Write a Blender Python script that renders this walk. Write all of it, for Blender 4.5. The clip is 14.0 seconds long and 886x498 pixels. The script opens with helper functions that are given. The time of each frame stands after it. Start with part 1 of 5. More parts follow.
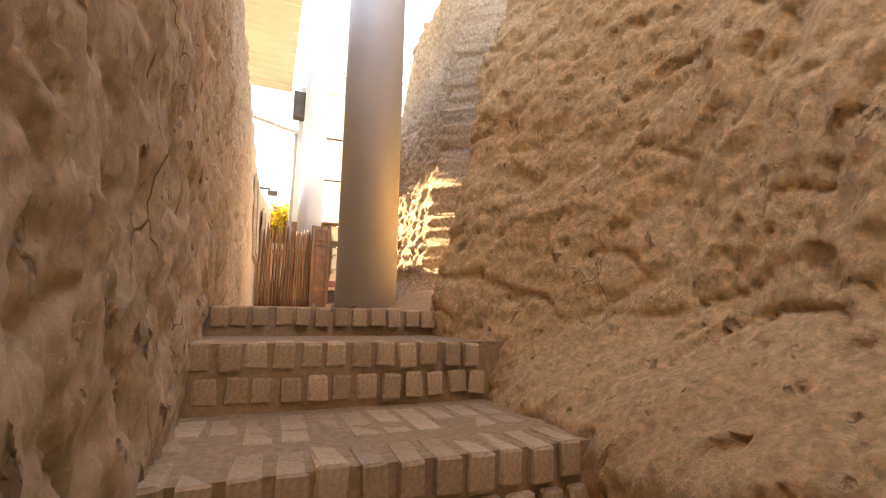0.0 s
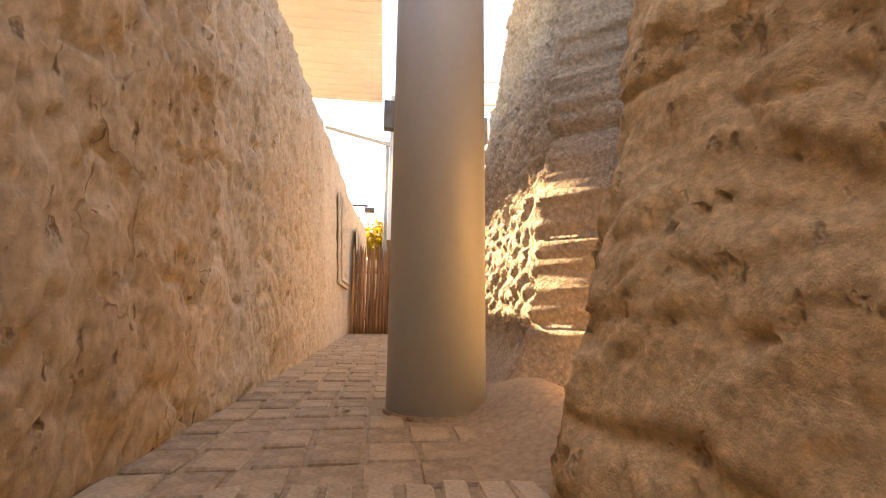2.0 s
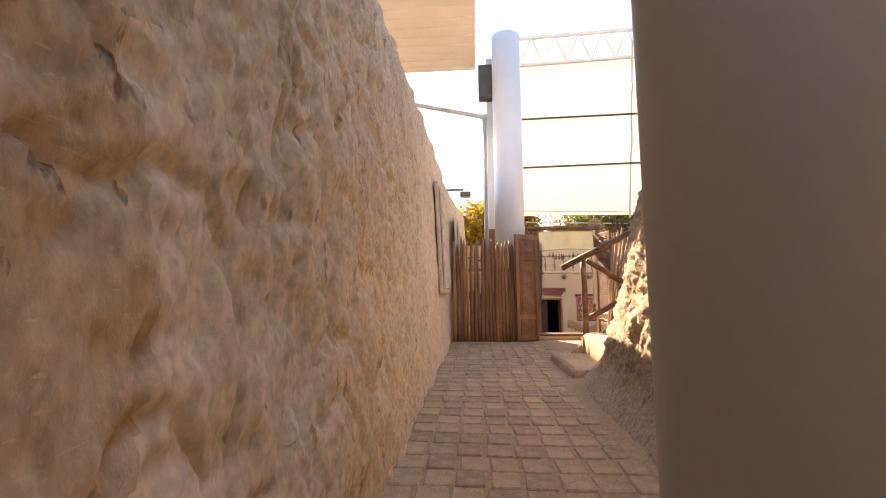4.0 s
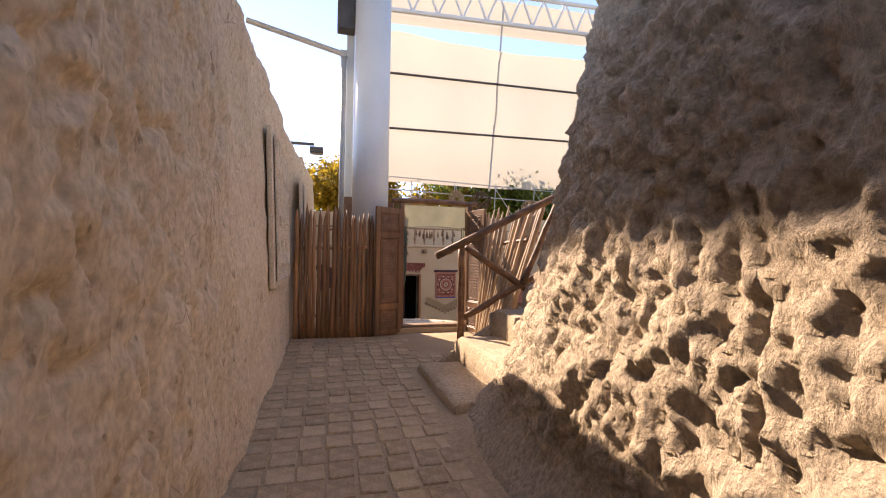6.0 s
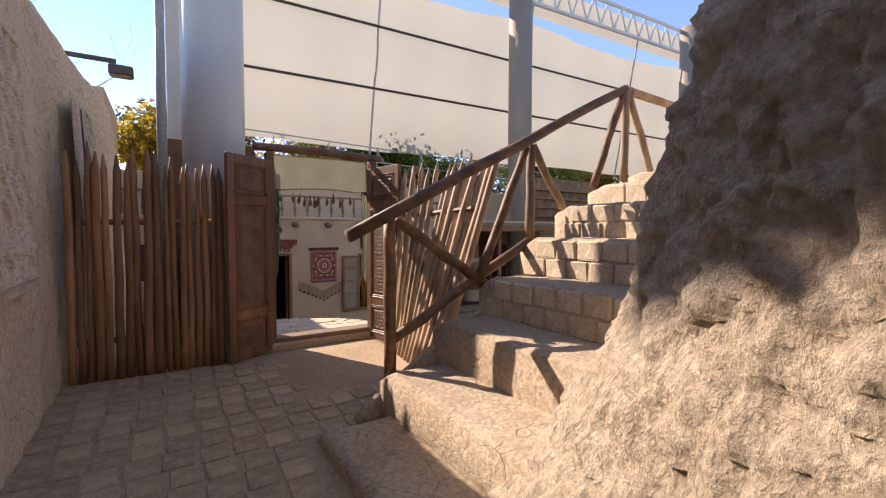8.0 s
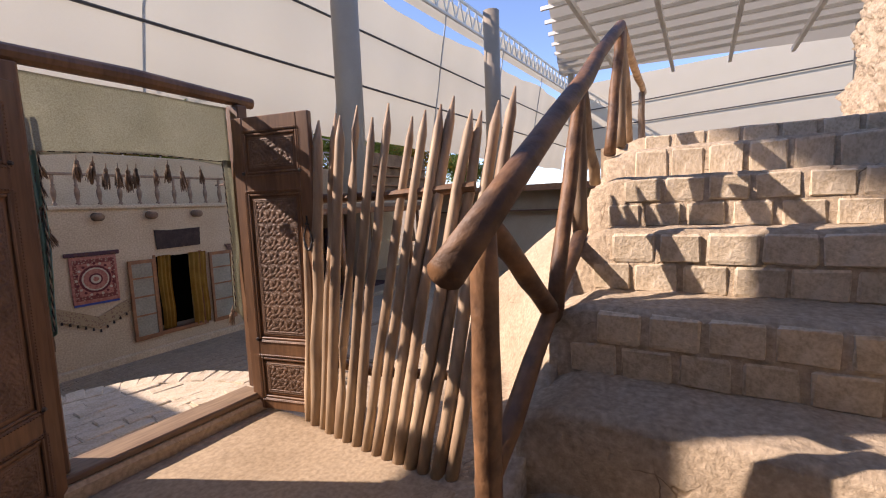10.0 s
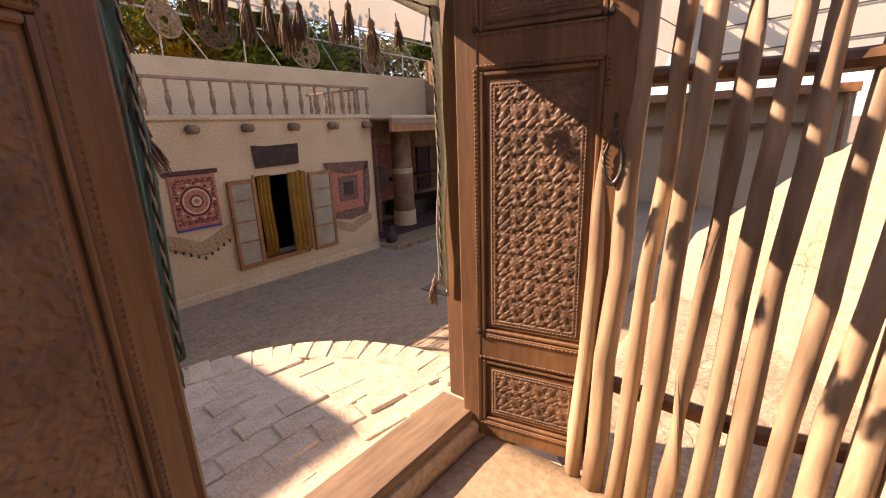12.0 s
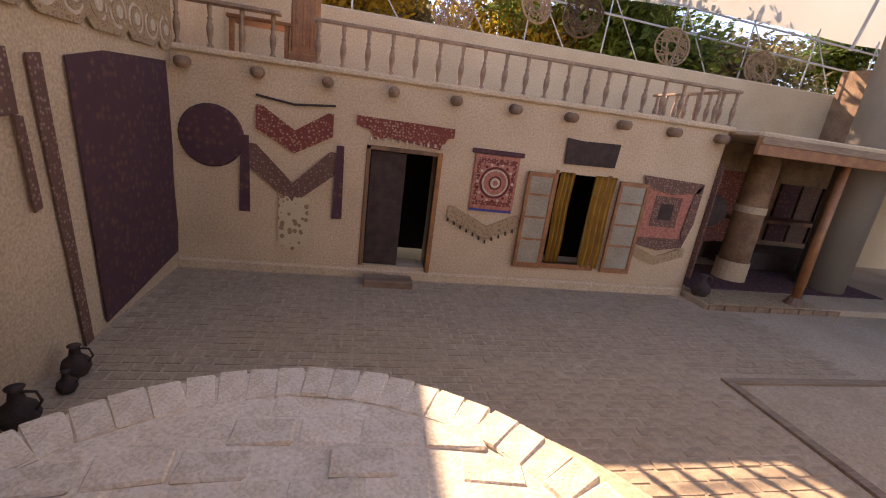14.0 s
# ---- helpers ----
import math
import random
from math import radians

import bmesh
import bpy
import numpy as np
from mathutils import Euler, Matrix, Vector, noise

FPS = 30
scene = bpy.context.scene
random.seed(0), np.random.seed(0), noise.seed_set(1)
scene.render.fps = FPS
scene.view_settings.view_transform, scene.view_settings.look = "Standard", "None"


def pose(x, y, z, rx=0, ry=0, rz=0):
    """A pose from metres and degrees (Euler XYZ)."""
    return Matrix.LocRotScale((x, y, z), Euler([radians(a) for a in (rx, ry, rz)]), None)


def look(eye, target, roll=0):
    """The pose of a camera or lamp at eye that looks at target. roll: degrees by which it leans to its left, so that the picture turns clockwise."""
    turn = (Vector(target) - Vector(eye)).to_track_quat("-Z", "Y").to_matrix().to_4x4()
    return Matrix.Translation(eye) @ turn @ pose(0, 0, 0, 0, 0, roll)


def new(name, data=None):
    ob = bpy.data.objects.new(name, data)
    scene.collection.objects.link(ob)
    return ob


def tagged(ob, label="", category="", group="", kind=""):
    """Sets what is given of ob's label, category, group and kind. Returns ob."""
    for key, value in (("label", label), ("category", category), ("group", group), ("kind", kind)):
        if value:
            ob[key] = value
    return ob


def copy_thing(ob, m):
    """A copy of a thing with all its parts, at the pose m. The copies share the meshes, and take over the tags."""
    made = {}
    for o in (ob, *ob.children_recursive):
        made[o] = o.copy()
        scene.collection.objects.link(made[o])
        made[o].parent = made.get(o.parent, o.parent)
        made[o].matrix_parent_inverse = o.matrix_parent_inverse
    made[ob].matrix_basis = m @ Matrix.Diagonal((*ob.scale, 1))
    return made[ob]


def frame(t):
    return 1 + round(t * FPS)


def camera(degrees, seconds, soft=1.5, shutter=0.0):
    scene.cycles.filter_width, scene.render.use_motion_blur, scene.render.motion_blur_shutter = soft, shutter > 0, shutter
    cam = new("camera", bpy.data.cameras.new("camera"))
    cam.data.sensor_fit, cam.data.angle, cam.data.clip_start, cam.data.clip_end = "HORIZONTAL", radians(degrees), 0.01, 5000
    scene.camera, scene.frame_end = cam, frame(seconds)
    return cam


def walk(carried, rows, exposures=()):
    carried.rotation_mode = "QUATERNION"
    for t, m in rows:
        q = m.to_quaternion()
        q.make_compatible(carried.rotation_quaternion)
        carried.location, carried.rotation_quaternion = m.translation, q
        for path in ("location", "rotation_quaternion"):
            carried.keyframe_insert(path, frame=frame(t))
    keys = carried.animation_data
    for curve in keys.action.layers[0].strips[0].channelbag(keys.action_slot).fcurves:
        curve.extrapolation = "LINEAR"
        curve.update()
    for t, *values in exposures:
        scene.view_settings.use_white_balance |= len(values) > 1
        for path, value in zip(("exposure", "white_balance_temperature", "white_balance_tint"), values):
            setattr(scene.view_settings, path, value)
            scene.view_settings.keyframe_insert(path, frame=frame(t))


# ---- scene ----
cam = camera(91.2, 14.0, 1.1)
PATH = [
    (0, (-0.631, -1.644, -0.034), (0.109, 0.19, 0.266), 0.9),
    (0.5, (-0.404, -1.336, 0.005), (0.006, 0.602, 0.278), 1.0),
    (1, (-0.241, -1.0, 0.161), (-0.112, 0.978, 0.422), 0.1),
    (1.5, (-0.212, -0.572, 0.37), (-0.084, 1.407, 0.629), -0.3),
    (2, (-0.11, -0.222, 0.471), (0.151, 1.735, 0.789), 0.6),
    (2.5, (-0.039, 0.107, 0.646), (-0.033, 2.08, 0.971), -0.7),
    (3, (-0.239, 0.586, 0.775), (-0.41, 2.558, 1.065), -0.5),
    (5.5, (-0.465, 2.43, 1.387), (-0.273, 4.418, 1.483), 1.0),
    (6, (-0.386, 2.979, 1.418), (0.13, 4.911, 1.46), 0.8),
    (6.5, (-0.245, 3.565, 1.391), (0.5, 5.421, 1.387), 0.3),
    (7, (-0.204, 4.149, 1.425), (0.573, 5.991, 1.368), 1.0),
    (7.5, (-0.176, 4.659, 1.46), (0.803, 6.401, 1.393), 1.1),
    (8, (-0.13, 5.296, 1.48), (0.944, 6.981, 1.396), 0.1),
    (8.2, (-0.135, 5.586, 1.485), (0.99, 7.237, 1.381), -0.1),
    (10.3, (0.107, 7.922, 1.6), (1.838, 8.897, 1.369), -1.9),
    (10.5, (0.124, 8.142, 1.578), (1.822, 9.154, 1.277), -1.5),
    (11, (0.183, 8.686, 1.59), (1.861, 9.711, 1.224), -0.8),
    (11.5, (0.372, 9.092, 1.562), (1.948, 10.232, 1.099), -2.1),
    (12, (0.613, 9.418, 1.536), (2.097, 10.643, 0.993), -2.1),
    (12.5, (0.851, 9.736, 1.598), (2.097, 11.201, 1.048), -3.4),
    (13, (1.16, 9.885, 1.505), (1.876, 11.686, 1.019), 0.25),
    (13.5, (1.285, 10.085, 1.424), (1.716, 11.973, 0.921), 1.6),
    (14, (1.387, 10.376, 1.364), (1.788, 12.251, 0.795), 7.7),
]
EXPOSURES = ((0, 4.0, 13500, 28), (1.5, 3.85, 13000, 28), (3, 3.5, 10800, 28), (5.5, 2.7, 8600, 27), (6.5, 2.35, 7900, 26), (8, 2.0, 7200, 24), (10.5, 1.85, 7000, 28), (12, 2.4, 9000, 35), (12.5, 2.75, 9400, 36), (13, 2.95, 10200, 36), (13.5, 2.9, 9500, 35), (14, 2.65, 8400, 33))
walk(cam, [(t, look(eye, target, roll)) for t, eye, target, roll in PATH], EXPOSURES)
SUN_STRENGTH, SKY_STRENGTH = 2.35, 0.088

# ---- world and sun ----
SUN_WAY = Vector((-1.0, 1.94, 1.476)).normalized()
world = bpy.data.worlds.new("sky")
scene.world = world
world.use_nodes = True
wn = world.node_tree
sky = wn.nodes.new("ShaderNodeTexSky")
sky.sky_type = "NISHITA"
sky.sun_disc = False
sky.sun_elevation = math.asin(SUN_WAY.z)
sky.sun_rotation = math.atan2(SUN_WAY.x, SUN_WAY.y)
sky.air_density, sky.dust_density, sky.ozone_density = 0.8, 0.0, 4.0
wn.nodes["Background"].inputs[1].default_value = SKY_STRENGTH
wn.links.new(sky.outputs[0], wn.nodes["Background"].inputs[0])
sun_data = bpy.data.lights.new("sun", "SUN")
sun_data.energy, sun_data.angle, sun_data.color = SUN_STRENGTH, radians(0.5), (1.0, 0.93, 0.82)
sun = new("sun", sun_data)
sun.matrix_world = look(SUN_WAY * 40, (0, 0, 0))

# ---- materials ----


def mat(name, col, col2=None, rough=0.9, scale=6.0, bump=0.3, fine=60.0, dist=0.01, metal=0.0, stretch=(1, 1, 1), island=0.0, obj_rand=0.0, dust=None, grain=0.55):
    """A worn surface: two colours mixed by coarse noise, fine grain, bump, and some variation from piece to piece."""
    m = bpy.data.materials.new(name)
    m.use_nodes = True
    t = m.node_tree
    n, l = t.nodes, t.links
    b = n["Principled BSDF"]
    b.inputs["Roughness"].default_value, b.inputs["Metallic"].default_value = rough, metal
    b.inputs["Specular IOR Level"].default_value = 0.25 if rough > 0.7 else 0.5
    geo = n.new("ShaderNodeTexCoord")
    mp = n.new("ShaderNodeMapping")
    mp.inputs["Scale"].default_value = stretch
    l.new(geo.outputs["Object"], mp.inputs[0])
    big = n.new("ShaderNodeTexNoise")
    big.inputs["Scale"].default_value, big.inputs["Detail"].default_value = scale, 5
    small = n.new("ShaderNodeTexNoise")
    small.inputs["Scale"].default_value, small.inputs["Detail"].default_value = fine, 4
    for k in (big, small):
        l.new(mp.outputs[0], k.inputs[0])
    ramp = n.new("ShaderNodeValToRGB")
    ramp.color_ramp.elements[0].position, ramp.color_ramp.elements[1].position = 0.33, 0.67
    c2 = col2 or tuple(c * 0.75 for c in col)
    ramp.color_ramp.elements[0].color, ramp.color_ramp.elements[1].color = (*c2, 1), (*col, 1)
    l.new(big.outputs[0], ramp.inputs[0])
    mix = n.new("ShaderNodeMix")
    mix.data_type, mix.blend_type = "RGBA", "MULTIPLY"
    mix.inputs[0].default_value = grain
    l.new(ramp.outputs[0], mix.inputs[6])
    r2 = n.new("ShaderNodeValToRGB")
    r2.color_ramp.elements[0].position, r2.color_ramp.elements[1].position = 0.3, 0.65
    r2.color_ramp.elements[0].color, r2.color_ramp.elements[1].color = (0.45, 0.42, 0.38, 1), (1, 1, 1, 1)
    l.new(small.outputs[0], r2.inputs[0])
    l.new(r2.outputs[0], mix.inputs[7])
    last = mix.outputs[2]
    if island or obj_rand:
        info = n.new("ShaderNodeNewGeometry" if island else "ShaderNodeObjectInfo")
        mr = n.new("ShaderNodeMapRange")
        a = island or obj_rand
        mr.inputs[3].default_value, mr.inputs[4].default_value = 1 - a, 1 + a * 0.6
        l.new(info.outputs["Random Per Island" if island else "Random"], mr.inputs[0])
        sc = n.new("ShaderNodeVectorMath")
        sc.operation = "SCALE"
        l.new(last, sc.inputs[0])
        l.new(mr.outputs[0], sc.inputs[3])
        last = sc.outputs[0]
    if dust:
        d = n.new("ShaderNodeTexNoise")
        d.inputs["Scale"].default_value, d.inputs["Detail"].default_value = scale * 2.3, 8
        l.new(geo.outputs["Object"], d.inputs[0])
        dr = n.new("ShaderNodeMapRange")
        dr.inputs[1].default_value, dr.inputs[2].default_value, dr.inputs[4].default_value = 0.5, 0.68, 0.85
        l.new(d.outputs[0], dr.inputs[0])
        dm = n.new("ShaderNodeMix")
        dm.data_type = "RGBA"
        dm.inputs[7].default_value = (*dust, 1)
        l.new(dr.outputs[0], dm.inputs[0])
        l.new(last, dm.inputs[6])
        last = dm.outputs[2]
    l.new(last, b.inputs["Base Color"])
    add = n.new("ShaderNodeMath")
    add.operation = "MULTIPLY_ADD"
    add.inputs[1].default_value = 0.5
    l.new(small.outputs[0], add.inputs[0])
    l.new(big.outputs[0], add.inputs[2])
    bp = n.new("ShaderNodeBump")
    bp.inputs["Strength"].default_value, bp.inputs["Distance"].default_value = bump, dist
    l.new(add.outputs[0], bp.inputs["Height"])
    l.new(bp.outputs[0], b.inputs["Normal"])
    return m


def earth(name, col, col2, cracks=0.5, bump=0.6, dist=0.02, straw=True, streak=1.0, gate0=0.57, pits=0.0, grit_shade=0.0):
    """Mud plaster or loess: mottled, flecked with straw; shade in cracks, pits and grain is put into the colour."""
    m = mat(name, col, col2, 0.95, 1.3, bump, 38.0, dist, stretch=(1, 1, 1 / streak))
    t = m.node_tree
    n, l = t.nodes, t.links
    b = n["Principled BSDF"]
    mp = n["Mapping"]
    warp = n.new("ShaderNodeTexNoise")
    warp.inputs["Scale"].default_value, warp.inputs["Detail"].default_value = 5.0, 3
    l.new(mp.outputs[0], warp.inputs[0])
    wmix = n.new("ShaderNodeMix")
    wmix.data_type = "RGBA"
    wmix.inputs[0].default_value = 0.12
    l.new(mp.outputs[0], wmix.inputs[6])
    l.new(warp.outputs[1], wmix.inputs[7])
    vor = n.new("ShaderNodeTexVoronoi")
    vor.feature = "DISTANCE_TO_EDGE"
    vor.inputs["Scale"].default_value = 4.0
    l.new(wmix.outputs[2], vor.inputs[0])
    cr = n.new("ShaderNodeMapRange")
    cr.inputs[1].default_value, cr.inputs[2].default_value = 0.0, 0.012
    l.new(vor.outputs[0], cr.inputs[0])
    gate = n.new("ShaderNodeTexNoise")
    gate.inputs["Scale"].default_value, gate.inputs["Detail"].default_value = 2.1, 4
    l.new(mp.outputs[0], gate.inputs[0])
    gr = n.new("ShaderNodeMapRange")
    gr.inputs[1].default_value, gr.inputs[2].default_value = gate0, gate0 + 0.12
    l.new(gate.outputs[0], gr.inputs[0])
    inv = n.new("ShaderNodeMath")
    inv.operation = "MAXIMUM"
    om = n.new("ShaderNodeMath")
    om.operation = "SUBTRACT"
    om.inputs[0].default_value = 1.0
    l.new(gr.outputs[0], om.inputs[1])
    l.new(cr.outputs[0], inv.inputs[0])
    l.new(om.outputs[0], inv.inputs[1])
    mid = n.new("ShaderNodeTexNoise")
    mid.inputs["Scale"].default_value, mid.inputs["Detail"].default_value = 9.0, 8
    mid.inputs["Roughness"].default_value = 0.65
    l.new(mp.outputs[0], mid.inputs[0])
    h = n.new("ShaderNodeMath")
    h.operation = "MULTIPLY_ADD"
    h.inputs[1].default_value = cracks
    l.new(inv.outputs[0], h.inputs[0])
    h2 = n.new("ShaderNodeMath")
    h2.operation = "MULTIPLY_ADD"
    h2.inputs[1].default_value = 1.3
    l.new(mid.outputs[0], h2.inputs[0])
    bp = [k for k in n if k.bl_idname == "ShaderNodeBump"][0]
    old = bp.inputs["Height"].links[0].from_socket
    l.new(old, h2.inputs[2])
    l.new(h2.outputs[0], h.inputs[2])
    l.new(h.outputs[0], bp.inputs["Height"])
    base = b.inputs["Base Color"].links[0].from_socket
    # Cracks get their inner shade as a multiplied colour, besides the bump.
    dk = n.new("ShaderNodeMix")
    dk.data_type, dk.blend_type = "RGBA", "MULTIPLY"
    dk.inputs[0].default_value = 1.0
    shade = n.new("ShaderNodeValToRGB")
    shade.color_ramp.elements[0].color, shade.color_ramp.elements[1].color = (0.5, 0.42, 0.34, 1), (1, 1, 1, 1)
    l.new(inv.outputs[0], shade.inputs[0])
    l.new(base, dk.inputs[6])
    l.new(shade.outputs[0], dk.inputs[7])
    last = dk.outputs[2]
    if pits:
        pm = n.new("ShaderNodeMapping")
        pm.inputs["Scale"].default_value = (15, 15, 8)
        l.new(n["Texture Coordinate"].outputs["Object"], pm.inputs[0])
        pn = n.new("ShaderNodeTexNoise")
        pn.inputs["Scale"].default_value, pn.inputs["Detail"].default_value = 1.0, 3
        l.new(pm.outputs[0], pn.inputs[0])
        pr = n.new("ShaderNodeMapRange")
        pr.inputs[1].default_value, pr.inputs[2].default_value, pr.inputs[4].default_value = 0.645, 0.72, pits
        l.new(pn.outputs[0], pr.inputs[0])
        # Pits are coloured dark brown for the shade inside them.
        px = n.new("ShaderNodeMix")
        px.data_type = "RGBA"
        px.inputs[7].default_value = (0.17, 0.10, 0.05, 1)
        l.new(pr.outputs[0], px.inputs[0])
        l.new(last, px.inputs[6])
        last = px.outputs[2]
        ph = n.new("ShaderNodeMath")
        ph.operation = "MULTIPLY_ADD"
        ph.inputs[1].default_value = -2.0
        l.new(pr.outputs[0], ph.inputs[0])
        l.new(bp.inputs["Height"].links[0].from_socket, ph.inputs[2])
        l.new(ph.outputs[0], bp.inputs["Height"])
    if grit_shade:
        gn = n.new("ShaderNodeTexNoise")
        gn.inputs["Scale"].default_value, gn.inputs["Detail"].default_value = 26.0, 7
        gn.inputs["Roughness"].default_value = 0.72
        l.new(mp.outputs[0], gn.inputs[0])
        gh = n.new("ShaderNodeMath")
        gh.operation = "MULTIPLY_ADD"
        gh.inputs[1].default_value = 1.6 * grit_shade
        l.new(gn.outputs[0], gh.inputs[0])
        l.new(bp.inputs["Height"].links[0].from_socket, gh.inputs[2])
        l.new(gh.outputs[0], bp.inputs["Height"])
        # Colour follows the grain's height, so its hollows are painted shaded.
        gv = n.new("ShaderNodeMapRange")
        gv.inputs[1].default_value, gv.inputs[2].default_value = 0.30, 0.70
        gv.inputs[3].default_value, gv.inputs[4].default_value = 1 - 0.45 * grit_shade, 1 + 0.3 * grit_shade
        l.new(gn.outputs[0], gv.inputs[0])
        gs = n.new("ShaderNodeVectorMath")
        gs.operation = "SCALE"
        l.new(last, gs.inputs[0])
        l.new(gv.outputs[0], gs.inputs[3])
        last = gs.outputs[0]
    if straw:
        sm = n.new("ShaderNodeMapping")
        sm.inputs["Rotation"].default_value, sm.inputs["Scale"].default_value = (0.6, 0.3, 0.8), (90, 14, 90)
        l.new(n["Texture Coordinate"].outputs["Object"], sm.inputs[0])
        sn = n.new("ShaderNodeTexNoise")
        sn.inputs["Scale"].default_value, sn.inputs["Detail"].default_value = 1.0, 1
        l.new(sm.outputs[0], sn.inputs[0])
        sr = n.new("ShaderNodeMapRange")
        sr.inputs[1].default_value, sr.inputs[2].default_value, sr.inputs[4].default_value = 0.70, 0.76, 0.6
        l.new(sn.outputs[0], sr.inputs[0])
        sx = n.new("ShaderNodeMix")
        sx.data_type = "RGBA"
        sx.inputs[7].default_value = (0.72, 0.58, 0.36, 1)
        l.new(sr.outputs[0], sx.inputs[0])
        l.new(last, sx.inputs[6])
        last = sx.outputs[2]
    l.new(last, b.inputs["Base Color"])
    return m


PLASTER = earth("mud_plaster", (0.67, 0.515, 0.34), (0.57, 0.43, 0.275), 0.7, 0.75, 0.012, streak=1.7, gate0=0.50, pits=0.8, grit_shade=0.35)
# Smoother finish, with the brighter light farther along put into its colour.
LITPLASTER = earth("pale_smooth_plaster_lit", (0.80, 0.65, 0.47), (0.70, 0.56, 0.395), 0.4, 0.5, 0.010, streak=1.4, gate0=0.56, pits=0.5, grit_shade=0.25)
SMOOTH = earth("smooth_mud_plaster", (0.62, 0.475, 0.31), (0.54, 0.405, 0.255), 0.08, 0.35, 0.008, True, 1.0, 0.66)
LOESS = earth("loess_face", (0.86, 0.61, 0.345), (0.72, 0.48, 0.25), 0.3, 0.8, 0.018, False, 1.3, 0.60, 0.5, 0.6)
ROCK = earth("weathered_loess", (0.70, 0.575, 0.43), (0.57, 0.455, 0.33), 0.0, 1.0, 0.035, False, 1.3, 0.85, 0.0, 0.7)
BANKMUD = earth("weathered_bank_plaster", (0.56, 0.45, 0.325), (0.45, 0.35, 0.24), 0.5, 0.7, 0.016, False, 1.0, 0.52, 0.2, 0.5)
DUSTY = earth("trodden_earth", (0.49, 0.375, 0.25), (0.41, 0.305, 0.195), 0.0, 0.5, 0.008, False, 1.0, 0.85)
LANDBRICK = mat("dusty_pale_brick", (0.71, 0.60, 0.445), (0.60, 0.485, 0.34), 0.92, 7, 0.8, 60, 0.012, obj_rand=0.14, dust=(0.62, 0.52, 0.39))
BRICK = mat("pale_fired_brick", (0.70, 0.57, 0.41), (0.57, 0.44, 0.29), 0.92, 7, 0.5, 70, 0.006, obj_rand=0.22, dust=(0.52, 0.39, 0.25))
YARDBRICK = mat("trodden_yard_brick", (0.45, 0.335, 0.215), (0.36, 0.265, 0.17), 0.93, 5, 0.5, 60, 0.006, obj_rand=0.1, dust=(0.43, 0.32, 0.20))
PAVER = mat("paving_brick", (0.55, 0.42, 0.285), (0.44, 0.33, 0.21), 0.9, 6, 0.5, 60, 0.006, obj_rand=0.22, dust=(0.50, 0.37, 0.235))
WOODPOLE = mat("varnished_pole", (0.46, 0.24, 0.11), (0.25, 0.12, 0.05), 0.6, 5, 0.4, 30, 0.006, stretch=(1, 1, 0.16), obj_rand=0.4)
PALEPOLE = mat("weathered_pole", (0.54, 0.385, 0.24), (0.27, 0.175, 0.105), 0.6, 9, 0.8, 30, 0.006, stretch=(1, 1, 0.16), obj_rand=0.25)
RAILWOOD = mat("varnished_rail", (0.27, 0.135, 0.06), (0.10, 0.05, 0.025), 0.6, 9, 0.9, 28, 0.012, stretch=(0.5, 1, 0.8), obj_rand=0.25)
DARKWOOD = mat("old_carved_wood", (0.28, 0.14, 0.064), (0.105, 0.052, 0.028), 0.5, 4, 0.45, 45, 0.004, stretch=(1, 1, 0.12), obj_rand=0.15)
CARVED = mat("dusty_carved_wood", (0.25, 0.142, 0.082), (0.135, 0.074, 0.042), 0.6, 7, 0.3, 60, 0.003)
SILLWOOD = mat("worn_sill_wood", (0.33, 0.23, 0.14), (0.20, 0.12, 0.07), 0.65, 5, 0.4, 40, 0.004, stretch=(0.15, 1, 1))
ORANGEWOOD = mat("orange_window_wood", (0.36, 0.15, 0.05), (0.24, 0.09, 0.03), 0.5, 6, 0.3, 40, 0.003)
COLUMN = mat("painted_steel_column", (0.54, 0.57, 0.57), (0.49, 0.52, 0.52), 0.36, 1.2, 0.05, 25, 0.002, grain=0.08)
# Darker copy of the column paint: the far columns' shaded side as colour.
SHADEDCOLUMN = mat("shaded_steel_column", (0.27, 0.225, 0.17), (0.23, 0.19, 0.145), 0.5, 1.2, 0.05, 25, 0.002, grain=0.1)
STEEL = mat("painted_steel", (0.42, 0.43, 0.42), (0.33, 0.34, 0.33), 0.45, 3, 0.1, 40, 0.002)
DARKSTEEL = mat("dark_steel", (0.06, 0.06, 0.06), (0.04, 0.035, 0.03), 0.5, 5, 0.2, 40, 0.002)
RUSTED = mat("rusted_pipe", (0.26, 0.14, 0.09), (0.15, 0.09, 0.06), 0.7, 6, 0.2, 40, 0.002)
ROOFWHITE = mat("white_roof_panel", (0.78, 0.78, 0.76), (0.70, 0.70, 0.68), 0.5, 1, 0.05, 20, 0.002, grain=0.08)
CLOTHGREY = mat("sage_cloth", (0.50, 0.50, 0.42), (0.42, 0.42, 0.34), 0.9, 3, 0.3, 150, 0.003)
TEAL = mat("teal_satin", (0.36, 0.52, 0.43), (0.20, 0.36, 0.30), 0.5, 3, 0.2, 60, 0.003, stretch=(6, 6, 0.5))
TASSEL = mat("woollen_tassel", (0.36, 0.25, 0.17), (0.14, 0.09, 0.06), 0.95, 14, 0.8, 120, 0.006, stretch=(1, 1, 0.2), obj_rand=0.35)
ROPEDARK = mat("dark_cord", (0.06, 0.045, 0.035), None, 0.9, 20, 0.5, 120, 0.003)
ROPELIGHT = mat("pale_cord", (0.48, 0.40, 0.29), None, 0.9, 20, 0.5, 120, 0.003)
